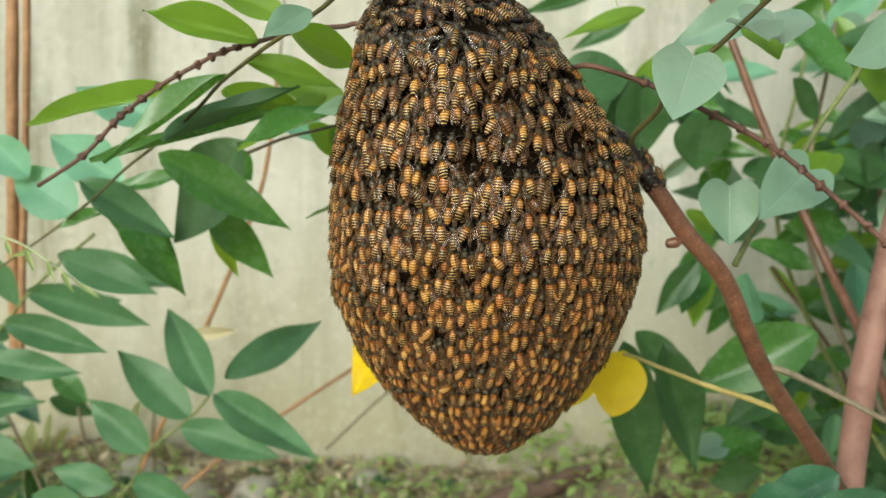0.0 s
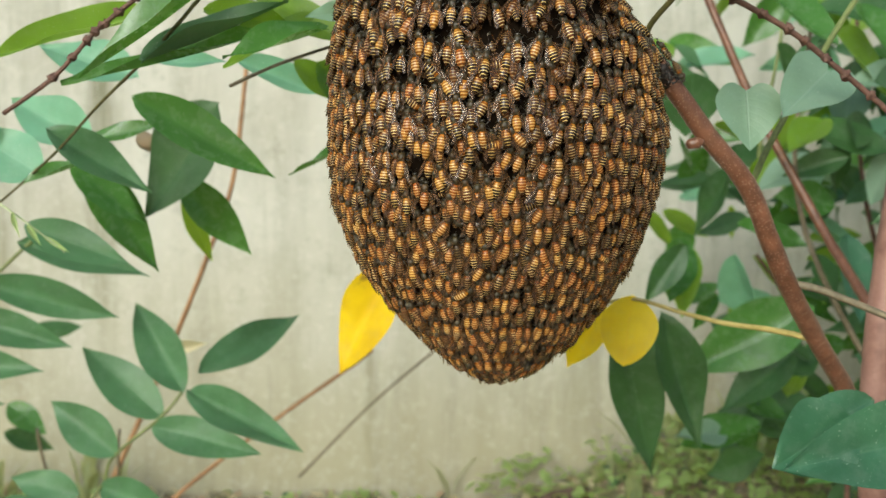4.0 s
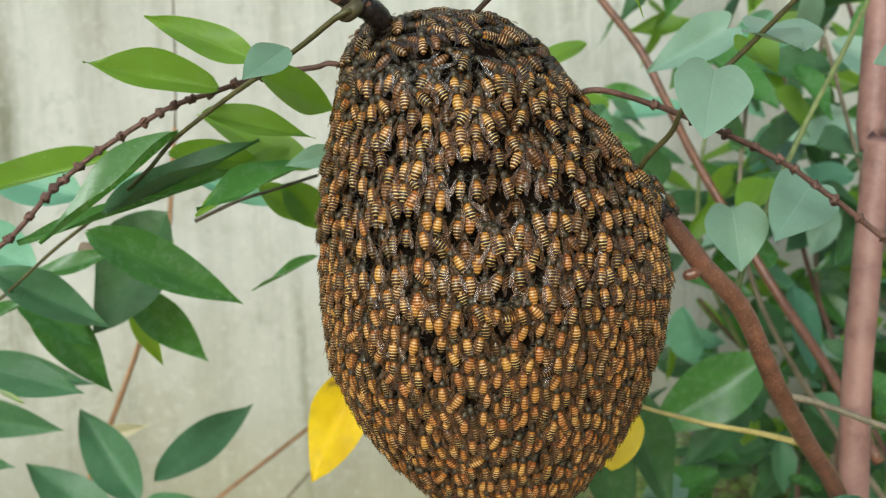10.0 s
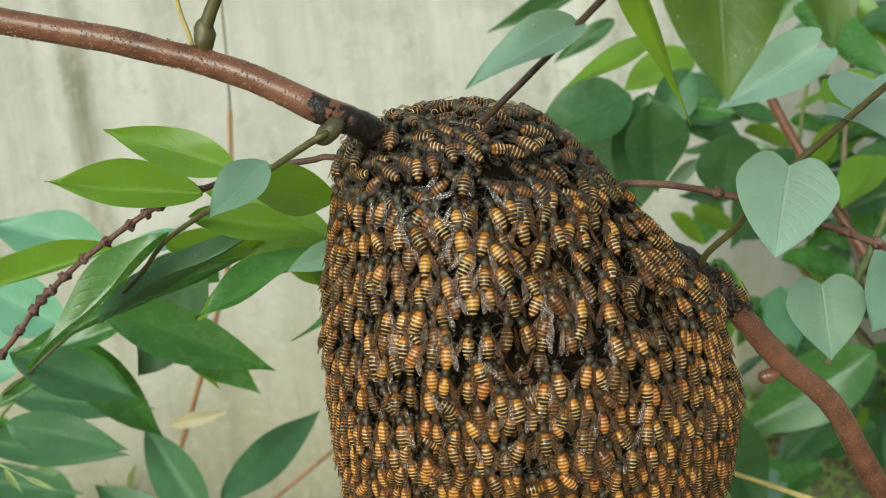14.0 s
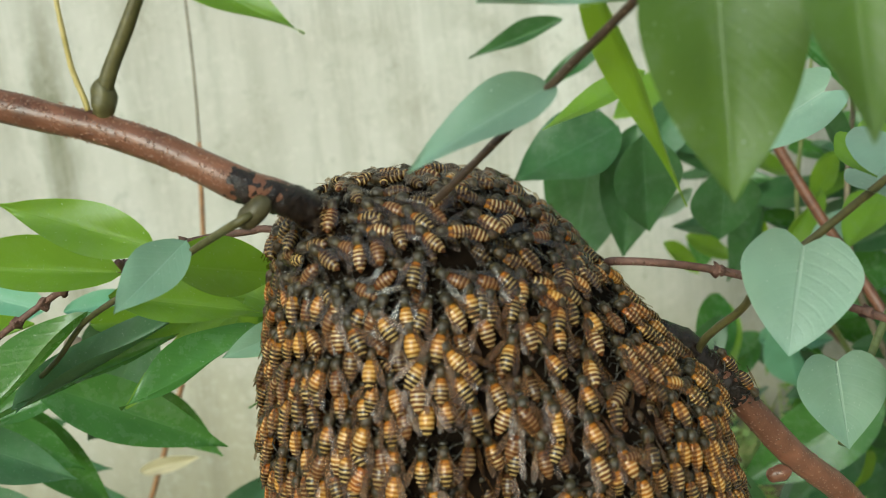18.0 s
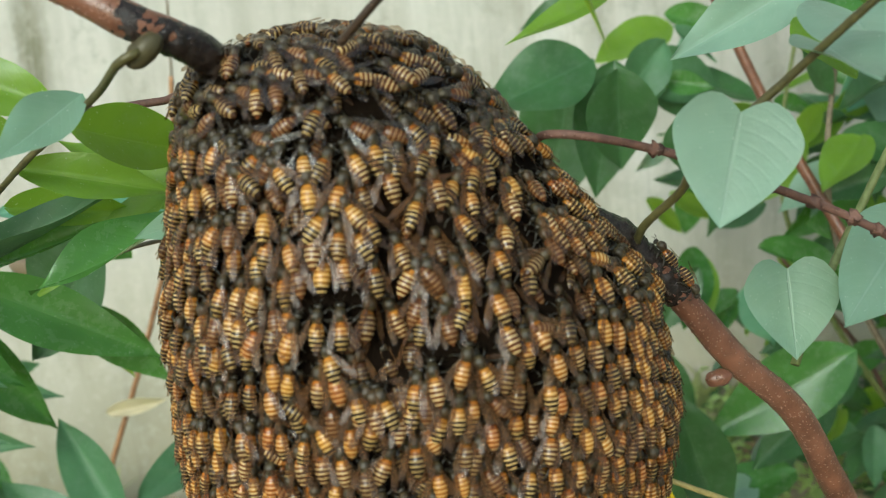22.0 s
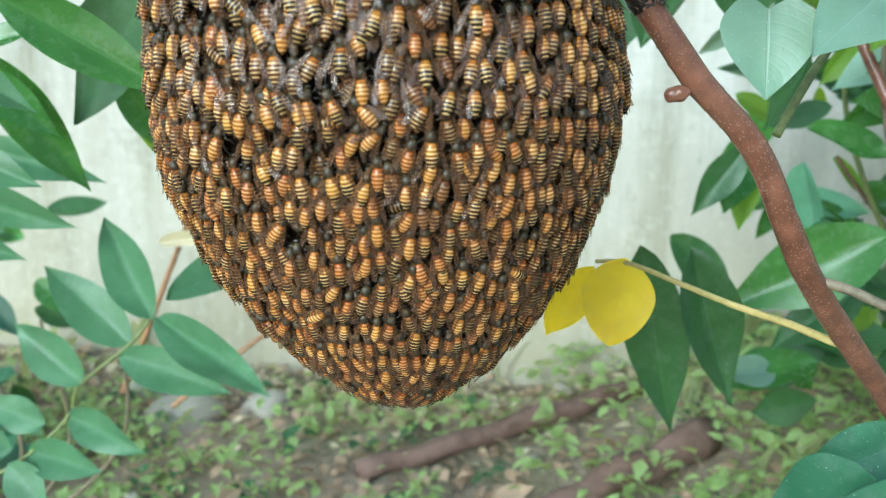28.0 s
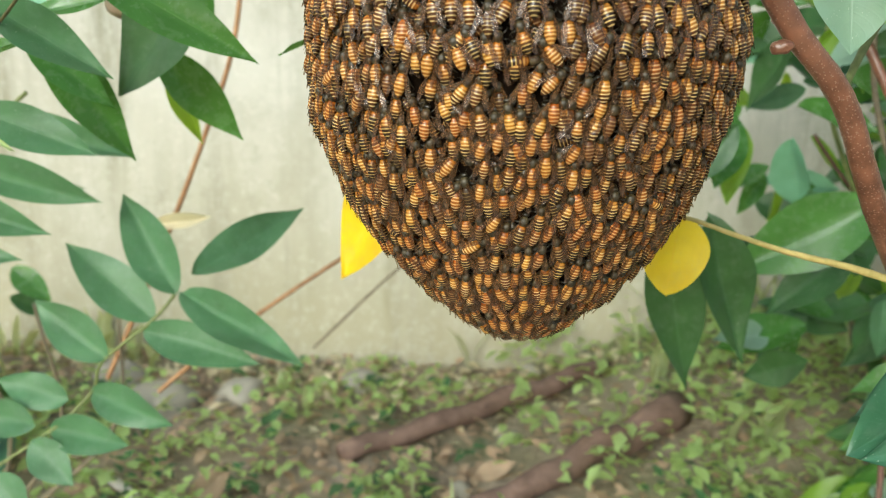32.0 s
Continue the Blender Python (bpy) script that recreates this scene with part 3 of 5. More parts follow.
leaf(rachis_a, "lance", m_bright, (-.0643, .3850, .5999), (-.1009, .3820, .6149), 0.0175, F, .1)
leaf(rachis_a, "lance", m_bright, (-.0804, .4000, .5918), (-.1253, .3900, .6007), 0.0184, F, .1)
leaf(rachis_a, "ovate", m_pale, (-.0514, .3720, .6015), (-.0651, .3550, .5879), 0.0150, F, .1)
leaf(rachis_a, "lance", m_bright, (-.0621, .3900, .5941), (-.0386, .4200, .5827), 0.0206, F, .1)
leaf(rachis_a, "lance", m_bright, (-.0868, .4100, .5834), (-.0461, .4200, .5717), 0.0161, F, .12)
leaf(rachis_a, "lance", m_bright, (-.1068, .4400, .5702), (-.0702, .4500, .5646), 0.0145, F, .1)
leaf(rachis_a, "lance", m_mid, (-.0995, .4200, .5769), (-.1497, .4100, .5345), 0.0185, SKYWARD, .1)
leaf(rachis_a, "lance", m_mid, (-.0812, .4500, .5623), (-.1660, .4300, .5332), 0.0150, SKYWARD, .1)
leaf(rachis_a, "lance", m_mid, (-.0531, .4400, .5623), (-.0935, .4200, .5447), 0.0175, SKYWARD, .1)
leaf(rachis_a, "ovate", m_pale, (-.0361, .4200, .5668), (-.0575, .4100, .5613), 0.0110, F, .1)
leaf(rachis_a, "lance", m_bright, (-.0658, .5000, .5554), (-.0443, .5100, .5311), 0.0221, F, .1)
leaf(rachis_a, "lance", m_bright, (-.1326, .4500, .5697), (-.2113, .4600, .5495), 0.0150, UP, .1)
leaf(rachis_a, "ovate", m_teal, (-.1804, .5600, .5553), (-.2389, .5700, .5724), 0.0334, F, .1)
leaf(rachis_a, "ovate", m_teal, (-.2077, .5600, .5176), (-.2605, .5800, .5423), 0.0350, F, .1)
leaf(rachis_a, "ovate", m_teal, (-.2324, .5500, .4991), (-.2766, .5600, .5229), 0.0359, F, .1)
leaf(rachis_a, "ovate", m_teal, (-.2613, .5500, .5197), (-.2911, .5600, .5433), 0.0253, F, .1)
leaf(rachis_a, "lance", m_mid, (-.1593, .5000, .5372), (-.0931, .5200, .4961), 0.0300, F, .12)
leaf(rachis_a, "lance", m_mid, (-.1768, .6300, .4976), (-.1339, .6450, .4472), 0.0300, F, .1)
leaf(rachis_a, "lance", m_mid, (-.2196, .5800, .5103), (-.1852, .6100, .4398), 0.0320, F, .12)
leaf(rachis_a, "ovate", m_dull, (-.1441, .6000, .5423), (-.1927, .6200, .4735), 0.0580, F, .1)
leaf(rachis_a, "lance", m_mid, (-.2223, .5700, .5052), (-.1852, .5850, .4691), 0.0243, F, .1)
leaf(rachis_a, "lance", m_mid, (-.1978, .5200, .5151), (-.1480, .5300, .5263), 0.0143, UP, .1)
leaf(rachis_a, "lance", m_mid, (-.2224, .5100, .4937), (-.1877, .5200, .5064), 0.0124, UP, .1)
leaf(rachis_a, "lance", m_lime, (-.1863, .6700, .4848), (-.1721, .6900, .4395), 0.0165, F, .1)
leaf(rachis_a, "ovate", m_mid, (-.1725, .6600, .5342), (-.1567, .6700, .5140), 0.0260, F, .1)
leaf(rachis_a, "lance", m_teal, (-.1559, .5300, .5591), (-.1208, .5400, .5603), 0.0136, F, .1)
leaf(rachis_a, "lance", m_mid, (-.0547, .5500, .5168), (-.0908, .5600, .4985), 0.0098, UP, .1)
leaf(rachis_a, "lance", m_sea, (-.1312, .4300, .5468), (-.0688, .4400, .5713), 0.0160, SKYWARD, .1)
leaf(rachis_a, "lance", m_bright, (-.0593, .4500, .5703), (-.0956, .4300, .5422), 0.0200, SKYWARD, .1)
leaf(rachis_a, "lance", m_sea, (-.2045, .5000, .5211), (-.1590, .5200, .4884), 0.0256, F, .12)
leaf(rachis_a, "lance", m_sea, (-.2453, .5600, .4688), (-.1885, .5700, .4457), 0.0281, F, .12)
leaf(rachis_a, "lance", m_bright, (-.0507, .4700, .5630), (-.1006, .4700, .5877), 0.0235, F, .1)
leaf(rachis_a, "lance", m_bright, (-.0778, .5000, .5559), (-.0542, .5100, .5350), 0.0184, F, .1)
leaf(rachis_a, "lance", m_teal, (-.1184, .5500, .5634), (-.0699, .5600, .5439), 0.0178, F, .1)
stick(tree, "leaf_stalk", bark_grey, [(-.1048, .4750, .5410), (-.0835, .4700, .5495), (-.0661, .4600, .5537), (-.0473, .4550, .5587)], 0.0009, 0.0007)
rachis_b = stick(tree, "leaf_stalk", stalk_green, [(-.1982, .7000, .3411), (-.2123, .6950, .3242), (-.2466, .6900, .2948), (-.2548, .6900, .2743), (-.2765, .6800, .2511), (-.3191, .6700, .2209), (-.3676, .6600, .1811)], 0.0012, 0.0011)
leaf(rachis_b, "ovate", m_sea, (-.1982, .7000, .3431), (-.2426, .7350, .4013), 0.0374, F, .1)
leaf(rachis_b, "ovate", m_sea, (-.1839, .7000, .3567), (-.1255, .7750, .3870), 0.0331, F, .1)
leaf(rachis_b, "ovate", m_sea, (-.1917, .7000, .3421), (-.1002, .6600, .3080), 0.0318, F, .1)
leaf(rachis_b, "ovate", m_sea, (-.2182, .6950, .3166), (-.1339, .6800, .3005), 0.0317, F, .1)
leaf(rachis_b, "ovate", m_sea, (-.2146, .7000, .3238), (-.2748, .7100, .3715), 0.0365, F, .1)
leaf(rachis_b, "ovate", m_sea, (-.2445, .6900, .2976), (-.2950, .7000, .3334), 0.0341, F, .1)
leaf(rachis_b, "ovate", m_sea, (-.2549, .6900, .2722), (-.1909, .6700, .2586), 0.0291, F, .1)
leaf(rachis_b, "ovate", m_sea, (-.2804, .6800, .2491), (-.2218, .6700, .2429), 0.0298, F, .1)
leaf(rachis_b, "ovate", m_sea, (-.2686, .6800, .2702), (-.3212, .6900, .2783), 0.0280, F, .1)
leaf(rachis_b, "ovate", m_sea, (-.2880, .6700, .2554), (-.3333, .6800, .2596), 0.0283, F, .1)
leaf(rachis_b, "ovate", m_sea, (-.2905, .6700, .2428), (-.2580, .6600, .2171), 0.0293, F, .1)
leaf(rachis_b, "ovate", m_sea, (-.3128, .6600, .2220), (-.2863, .6500, .1945), 0.0308, F, .1)
rachis_c = stick(tree, "leaf_stalk", stalk_green, [(-0.2777, 0.6755, 0.4693), (-0.3045, 0.6755, 0.4466), (-0.3319, 0.6755, 0.4193), (-0.3599, 0.6755, 0.3827), (-0.3887, 0.6755, 0.3407)], 0.0013, 0.001)
leaf(rachis_c, "lance", m_sea, (-0.3044, 0.6755, 0.4518), (-0.2202, 0.6985, 0.4258), 0.0304, F, .12)
leaf(rachis_c, "lance", m_sea, (-0.3296, 0.6755, 0.4229), (-0.2431, 0.6985, 0.3951), 0.0309, F, .12)
leaf(rachis_c, "lance", m_sea, (-0.3482, 0.6755, 0.3988), (-0.2730, 0.6870, 0.3751), 0.0314, F, .12)
leaf(rachis_c, "lance", m_sea, (-0.3695, 0.6755, 0.3688), (-0.2932, 0.6870, 0.3574), 0.0291, F, .12)
leaf(rachis_c, "lance", m_sea, (-0.3847, 0.6755, 0.3274), (-0.3230, 0.6870, 0.3339), 0.0258, F, .12)
leaf(rachis_c, "lance", m_sea, (-0.3976, 0.6870, 0.2951), (-0.3379, 0.6985, 0.2754), 0.0411, F, .12)
leaf(rachis_c, "ovate", m_sea, (-0.3622, 0.6755, 0.4486), (-0.3429, 0.6870, 0.4087), 0.0242, F, .12)
shoot = stick(tree, "shoot", stalk_pale, [(-.2502, .4800, .4934), (-.2346, .4800, .4901), (-.2233, .4820, .4842), (-.2094, .4850, .4735), (-.1930, .4900, .4590)], 0.0007, 0.0004)
leaf(shoot, "lance", m_young, (-.2269, .4800, .4858), (-.2220, .4800, .4731), 0.0033, F, .1)
leaf(shoot, "lance", m_young, (-.2161, .4830, .4791), (-.2108, .4800, .4665), 0.0033, F, .1)
leaf(shoot, "lance", m_young, (-.2094, .4850, .4729), (-.2003, .4800, .4624), 0.0033, F, .1)
leaf(shoot, "lance", m_young, (-.2030, .4880, .4671), (-.1905, .4900, .4585), 0.0030, F, .1)
leaf(shoot, "lance", m_young, (-.2233, .4820, .4839), (-.2349, .4800, .4809), 0.0030, F, .1)
leaf(shoot, "lance", m_young, (-.2378, .4800, .4900), (-.2343, .4800, .4800), 0.0030, F, .1)
leaf(tree, "heart", m_heart, (.0962, .3600, .5865), (.0890, .3540, .5623), 0.0294, F, .1)
leaf(tree, "heart", m_heart, (.1291, .4300, .5350), (.1291, .4240, .5086), 0.0310, F, .1)
leaf(tree, "heart", m_heart, (.1636, .4300, .5435), (.1369, .4100, .5211), 0.0301, F, .1)
leaf(tree, "heart", m_heart, (.1447, .4700, .6180), (.1055, .4700, .5982), 0.0235, F, .1)
leaf(tree, "heart", m_heart, (.1323, .3900, .6067), (.1273, .3600, .5905), 0.0315, UP, .1)
leaf(tree, "heart", m_heart, (.1180, .3700, .5993), (.1199, .3450, .5903), 0.0216, UP, .1)
leaf(tree, "ovate", m_big, (.0631, .3000, .6520), (.0598, .2880, .6079), 0.0304, F, .1)
leaf(tree, "lance", m_lime, (.0456, .3250, .6507), (.0665, .3400, .6027), 0.0125, LEFTY, .1)
leaf(tree, "ovate", m_big, (.0758, .2800, .6475), (.0738, .2700, .6160), 0.0200, F, .1)
leaf(tree, "ovate", m_heart, (.0381, .3320, .6291), (.0101, .3130, .6178), 0.0138, F, -.15)
leaf(tree, "ovate", m_heart, (.0522, .3200, .6429), (.0244, .3100, .6437), 0.0082, UP, .1)
leaf(tree, "lance", m_bright, (-.0438, .3450, .6674), (-.0105, .3410, .6445), 0.0135, UP, .1)
leaf(tree, "heart", m_bright, (.1336, .4200, .6062), (.1411, .4100, .5895), 0.0208, F, .1)
leaf(tree, "heart", m_heart, (.1595, .3300, .5933), (.1488, .3500, .5851), 0.0220, F, .1)
leaf(tree, "round", m_yellow, (.0976, .5160, .4350), (.0928, .5120, .3995), 0.0305, F, .05)
leaf(tree, "ovate", m_yellow, (.0853, .5300, .4283), (.0671, .5400, .3940), 0.0210, F, .1)
leaf(tree, "ovate", m_eaten, (-.0363, .6000, .4461), (-.0682, .6120, .3753), 0.0401, F, .1)
leaf(tree, "lance", m_yellow, (.0064, .6000, .4056), (.0045, .6000, .3836), 0.0078, F, .1)
TWIG = [(-.1931, .4300, .5237), (-.1687, .4250, .5388), (-.1528, .4230, .5544), (-.1452, .4220, .5609), (-.1305, .4200, .5713), (-.1121, .4200, .5820), (-.0992, .4180, .5880), (-.0849, .4150, .5917), (-.0635, .4100, .5969), (-.0437, .4050, .5987), (-.0317, .4020, .5981), (.0100, .4300, .5820), (.0500, .4200, .5750), (.0564, .3820, .5834), (.0829, .3860, .5774), (.1117, .3900, .5656), (.1340, .3950, .5551), (.1510, .4000, .5446), (.1899, .4050, .5142), (.2102, .4100, .4911)]
stick(knobby, "stem", bark_twig, TWIG, .0010, .0012)
stick(back, "stem", bark, [(.2991, .6200, .3566), (.2870, .6600, .4101), (.2713, .7000, .4581), (.2534, .7200, .5004), (.2254, .7400, .5622), (.2019, .7500, .6204), (.1885, .7600, .6542), (.1573, .7700, .7015), (.1177, .7800, .7719)], 0.0038, 0.0028)
stick(back, "stem", stalk_green, [(.1413, .4600, .4949), (.1532, .4700, .5151), (.1729, .4800, .5461), (.1930, .4900, .5762), (.2181, .5000, .6113), (.2418, .5100, .6469)], 0.0016, 0.0012)
leaf(back, "lance", m_dark, (.1167, .6600, .4072), (.1424, .6800, .2907), 0.0450, F, .1)
leaf(back, "lance", m_dark, (.1466, .6700, .4055), (.1757, .6800, .3106), 0.0440, F, .1)
leaf(back, "lance", m_mid, (.2785, .7500, .4024), (.1815, .7600, .3465), 0.0600, F, .1)
leaf(back, "lance", m_bright, (.1088, .6000, .6330), (.0564, .5800, .6100), 0.0168, F, .1)
leaf(back, "ovate", m_dark, (.1322, .7500, .6001), (.1159, .7500, .5173), 0.0486, F, .1)
leaf(back, "ovate", m_dark, (.1130, .7200, .6030), (.0473, .7000, .5774), 0.0516, F, .1)
leaf(back, "lance", m_dark, (.1076, .9000, .6832), (.0316, .9000, .6599), 0.0211, F, .1)
leaf(back, "lance", m_dark, (.1367, .9000, .6603), (.0849, .9000, .6309), 0.0212, F, .1)
leaf(back, "ovate", m_dark, (.1257, .7000, .5963), (.1277, .7200, .5383), 0.0477, F, .1)
leaf(back, "ovate", m_dark, (.1678, .6800, .5728), (.1664, .7000, .5319), 0.0468, F, .1)
leaf(back, "ovate", m_dark, (.1140, .8000, .6105), (.0904, .8200, .4983), 0.0683, F, .1)
leaf(back, "lance", m_dark, (.2041, .8500, .4436), (.1689, .8500, .3922), 0.0311, F, .1)
leaf(back, "lance", m_dark, (.1685, .9500, .3542), (.2220, .9500, .2959), 0.0411, F, .1)
leaf(back, "ovate", m_near, (.2105, .4000, .3957), (.1333, .3880, .3816), 0.0385, F, .1)
leaf(back, "ovate", m_near, (.1912, .4400, .3988), (.1481, .4300, .3792), 0.0251, F, .1)
leaf(back, "ovate", m_near, (.1652, .4000, .4002), (.1307, .3900, .3818), 0.0361, F, .1)
KNOT_A = (-.0592, .3550, .6376)
KNOT_B = (-.0280, .3500, .6090)
RESIN = (-.0297, .3530, .6176)
NUB = (.1014, .4050, .5112)
CURL = (-.1953, .6250, .5212)
STICK = [(-.3995, 1.0404, .0120), (-.3199, .9545, .0120)]
DEAD = (-.2924, .9827, .0100)
EXIT = [(.0781, .4040, .5510), (.0927, .4070, .5338)]

def knob(parent, name, material, p, size, way, stretch=1.3, label=""):
    bm = bmesh.new()
    bmesh.ops.create_icosphere(bm, subdivisions=3, radius=size)
    w = Vector(way).normalized()
    for v in bm.verts:
        v.co += w * v.co.dot(w) * (stretch - 1)
        v.co *= 1 + 0.22 * noise.noise(v.co * (1.1 / size) + Vector(p) * 40)
        v.co += Vector(p)
    return put(name, finish(bm, name, material), parent, label)


knob(tree, "knot", stalk_olive, KNOT_A, 0.0029, (0.1, 0, 1), 1.6, "olive swelling at a leaf stalk's foot")
knob(tree, "knot", knot_brown, KNOT_B, 0.0028, (-1, 0, -0.8), 1.6, "olive swelling at a leaf stalk's foot")
knob(tree, "nub", bark, NUB, 0.0024, (-1, 0, -0.2), 1.6)
knob(tree, "withered_curl", m_dry, CURL, 0.006, (1, 0, -0.6), 1.5, "brown withered leaf curl")
# black resin where the branch enters the nest
trunk_line = spline(BRANCH, 0.0045 * 1.6)


def resin_on(line, radius, lump, seed, slow):
    """A thin, ragged crust of resin round a stretch of the branch."""
    bm = bmesh.new()
    last = None
    for i, p in enumerate(line):
        way = (line[min(i + 1, len(line) - 1)] - line[max(i - 1, 0)]).normalized()
        side = way.cross(Vector((0.13, 1, 0.21))).normalized()
        up = side.cross(way)
        grow = slow * i / len(line) - 0.9
        ring = []
        for k in range(24):
            out = side * math.cos(k * math.pi / 12) + up * math.sin(k * math.pi / 12)
            n = noise.noise(p * 420 + out * 1.3) * 0.5 + noise.noise(p * 1500 + out * 4) * 0.3
            cover = min(1, max(-1, grow + 1.6 * noise.noise(p * 520 + out * 2.0 + Vector((seed, 0, 0))) + 1.2 * noise.noise(p * 1300 + out * 5)))
            ring.append(bm.verts.new(p + out * (radius + 0.00028 * cover + lump * n)))
        if last:
            for k in range(24):
                bm.faces.new((last[k], last[(k + 1) % 24], ring[(k + 1) % 24], ring[k]))
        last = ring
    return put("resin_band", finish(bm, "resin_band", bark_wet), tree, "sticky black resin on the bark")


resin_on([q for q in spline(BRANCH, 0.0006) if RESIN[0] - 0.004 < q.x < RESIN[0] + 0.034], 0.0039, 0.00045, 0, 6.5)
resin_on([q for q in spline(BRANCH, 0.0006) if EXIT[0][0] - 0.012 < q.x < EXIT[0][0] + 0.014][::-1], 0.0043, 0.0011, 5, 3.0)


def pimples(parent, line, r0, r1, count, seed, size, material, skip=lambda p: False):
    """Small raised lenticels on a branch, joined in one part."""
    r = random.Random(seed)
    vs, fs = [], []
    for _ in range(count):
        i = r.randrange(1, len(line) - 1)
        p = line[i].lerp(line[i + 1], r.random())
        if skip(p):
            continue
        way = (line[i + 1] - line[i - 1]).normalized()
        side = way.cross(Vector((0.13, 1, 0.21))).normalized()
        up = side.cross(way)
        a = r.uniform(0, 2 * math.pi)
        out = side * math.cos(a) + up * math.sin(a)
        q = p + out * (r0 + (r1 - r0) * i / len(line)) * 0.98
        s = size * r.uniform(0.6, 1.3)
        across = way.cross(out)
        o = len(vs)
        vs += [tuple(q + way * s * 1.3), tuple(q + across * s), tuple(q - way * s * 1.3), tuple(q - across * s), tuple(q + out * s * 0.9)]
        fs += [(o, o + 1, o + 4), (o + 1, o + 2, o + 4), (o + 2, o + 3, o + 4), (o + 3, o, o + 4)]
    me = bpy.data.meshes.new("bark_speckle")
    me.from_pydata(vs, [], fs)
    me.materials.append(material)
    return tagged(put("bark_speckle", me, parent, "pale pimples on the bark"), "pale pimples on the bark", "", "", "stuff")


m_pimple = bark_mat("bark_pimple_pale", (0.18, 0.09, 0.055), (0.29, 0.165, 0.11), 2.0, 0.6)
pimples(tree, trunk_line, 0.0034, 0.0045, 5200, 3, 0.00027, m_pimple, lambda p: RESIN[0] - 0.002 < p.x < 0.085)
# buds along the knobby twig
rnd = random.Random(5)
for p in [q for k, q in enumerate(spline(TWIG, 0.011)) if -0.17 < q.x < -0.06 or 0.07 < q.x < 0.19]:
    bm = bmesh.new()
    bmesh.ops.create_icosphere(bm, subdivisions=2, radius=0.0019)
    for v in bm.verts:
        v.co *= 1 + 0.4 * noise.noise(v.co * 900 + p * 50)
        v.co += p + Vector((rnd.uniform(-1, 1), rnd.uniform(-1, 0.3), rnd.uniform(-1, 1))) * 0.0008
    put("bud", finish(bm, "bud", bark_twig), knobby)

# ---- shrubs in the background
def shrub_leaves(parent, count, box, sizes, mats, seed, droop=0.6, clear=None):
    r = random.Random(seed)
    made = 0
    while made < count:
        b = Vector((r.uniform(box[0], box[1]), r.uniform(box[2], box[3]), r.uniform(box[4], box[5])))
        if clear and clear(b):
            continue
        size = r.uniform(*sizes)
        turn = r.uniform(0, 2 * math.pi)
        way = Vector((math.cos(turn), 0.5 * math.sin(turn), -droop + r.uniform(-0.5, 0.7))).normalized()
        face = (r.uniform(-0.6, 0.6), -r.uniform(0.3, 1.0), r.uniform(0.2, 1.0))
        leaf(parent, r.choice(("ovate", "lance", "lance", "ovate")), r.choice(mats), b, b + way * size, size * r.uniform(0.42, 0.62), face, r.choice((0.1, 0.2)))
        made += 1


def thin_gap(b):
    g = noise.noise(Vector((b.x * 5.0, b.y * 2.0, b.z * 5.0)))
    aside = (b.x - 0.03) / (b.y - 0.08)
    return g < -0.28 or aside < (0.10 if b.z > 0.42 else 0.26 if b.z > 0.27 else 0.40)


mats_bg = (m_dark, m_mid, m_sea, m_mid, m_bright, m_dark, m_bright, m_near, m_heart, m_mid, m_bright, m_lime, m_teal)
for k, (box, count, label) in enumerate((
        ((0.20, 0.62, 0.74, 1.00, 0.04, 0.95), 130, "leafy dark green shrub beside the tree"),
        ((0.16, 0.95, 0.80, 1.15, 0.05, 1.00), 290, "tall leafy green shrub against the wall"),
        ((0.17, 0.42, 0.70, 0.95, 0.50, 0.66), 75, "dark green leafy shrub close behind the branch"),
        ((0.25, 0.55, 0.76, 1.00, 0.22, 0.44), 85, "shrub with dark drooping leaves beside the trunk"),
        ((0.16, 0.80, 0.95, 1.30, 0.02, 0.30), 110, "low green shrub with drooping leaves"),
        ((0.28, 1.00, 0.95, 1.30, 0.10, 0.52), 130, "dense dark shrub with drooping leaves near the wall"),
        ((0.30, 1.3, 1.05, 1.35, 0.1, 1.3), 190, "broad-leaved green shrub by the garden wall"))):
    sh = thing("shrub", label, "shrub", "background shrubs", at=((box[0] + box[1]) / 2, (box[2] + box[3]) / 2, 0))
    r = random.Random(40 + k)
    foot = box[1] + 0.2 if box[5] == 0.66 else (box[0] + box[1]) / 2
    for i in range(5):
        x, y = r.uniform(box[0] * 0.6 + box[1] * 0.4, box[1]), r.uniform(box[2], box[3])
        lean = r.uniform(-0.12, 0.12)
        stick(sh, "stem", r.choice((bark_grey, bark_twig, stalk_green)), [(foot + lean * 0.3, (box[2] + box[3]) / 2, -0.02), (x * 0.6 + 0.4 * foot, y, box[5] * 0.35), (x, y, box[5] * 0.7), (x + lean, y, box[5] * 0.98)], r.uniform(0.003, 0.005), 0.0015)
    shrub_leaves(sh, count, box, (0.038, 0.078), (m_dark, m_dark, m_mid) if box[5] in (0.52, 0.44) else (m_dark, m_mid, m_sea, m_heart, m_bright, m_dark) if box[5] == 0.66 else mats_bg, 70 + k, 0.6, thin_gap)
left_bush = thing("shrub", "dark leafy shrub at the foot of the wall", "shrub", "background shrubs", at=(-0.5, 0.95, 0))
for i in range(4):
    stick(left_bush, "stem", bark_grey, [(-0.5, 0.95, -0.02), (-0.5 + 0.05 * i, 0.93, 0.12), (-0.56 + 0.08 * i, 0.9, 0.26)], 0.003, 0.0015)
shrub_leaves(left_bush, 85, (-0.85, -0.50, 0.88, 1.15, 0.03, 0.32), (0.035, 0.075), (m_dark, m_dark, m_dark, m_near, m_mid), 91)

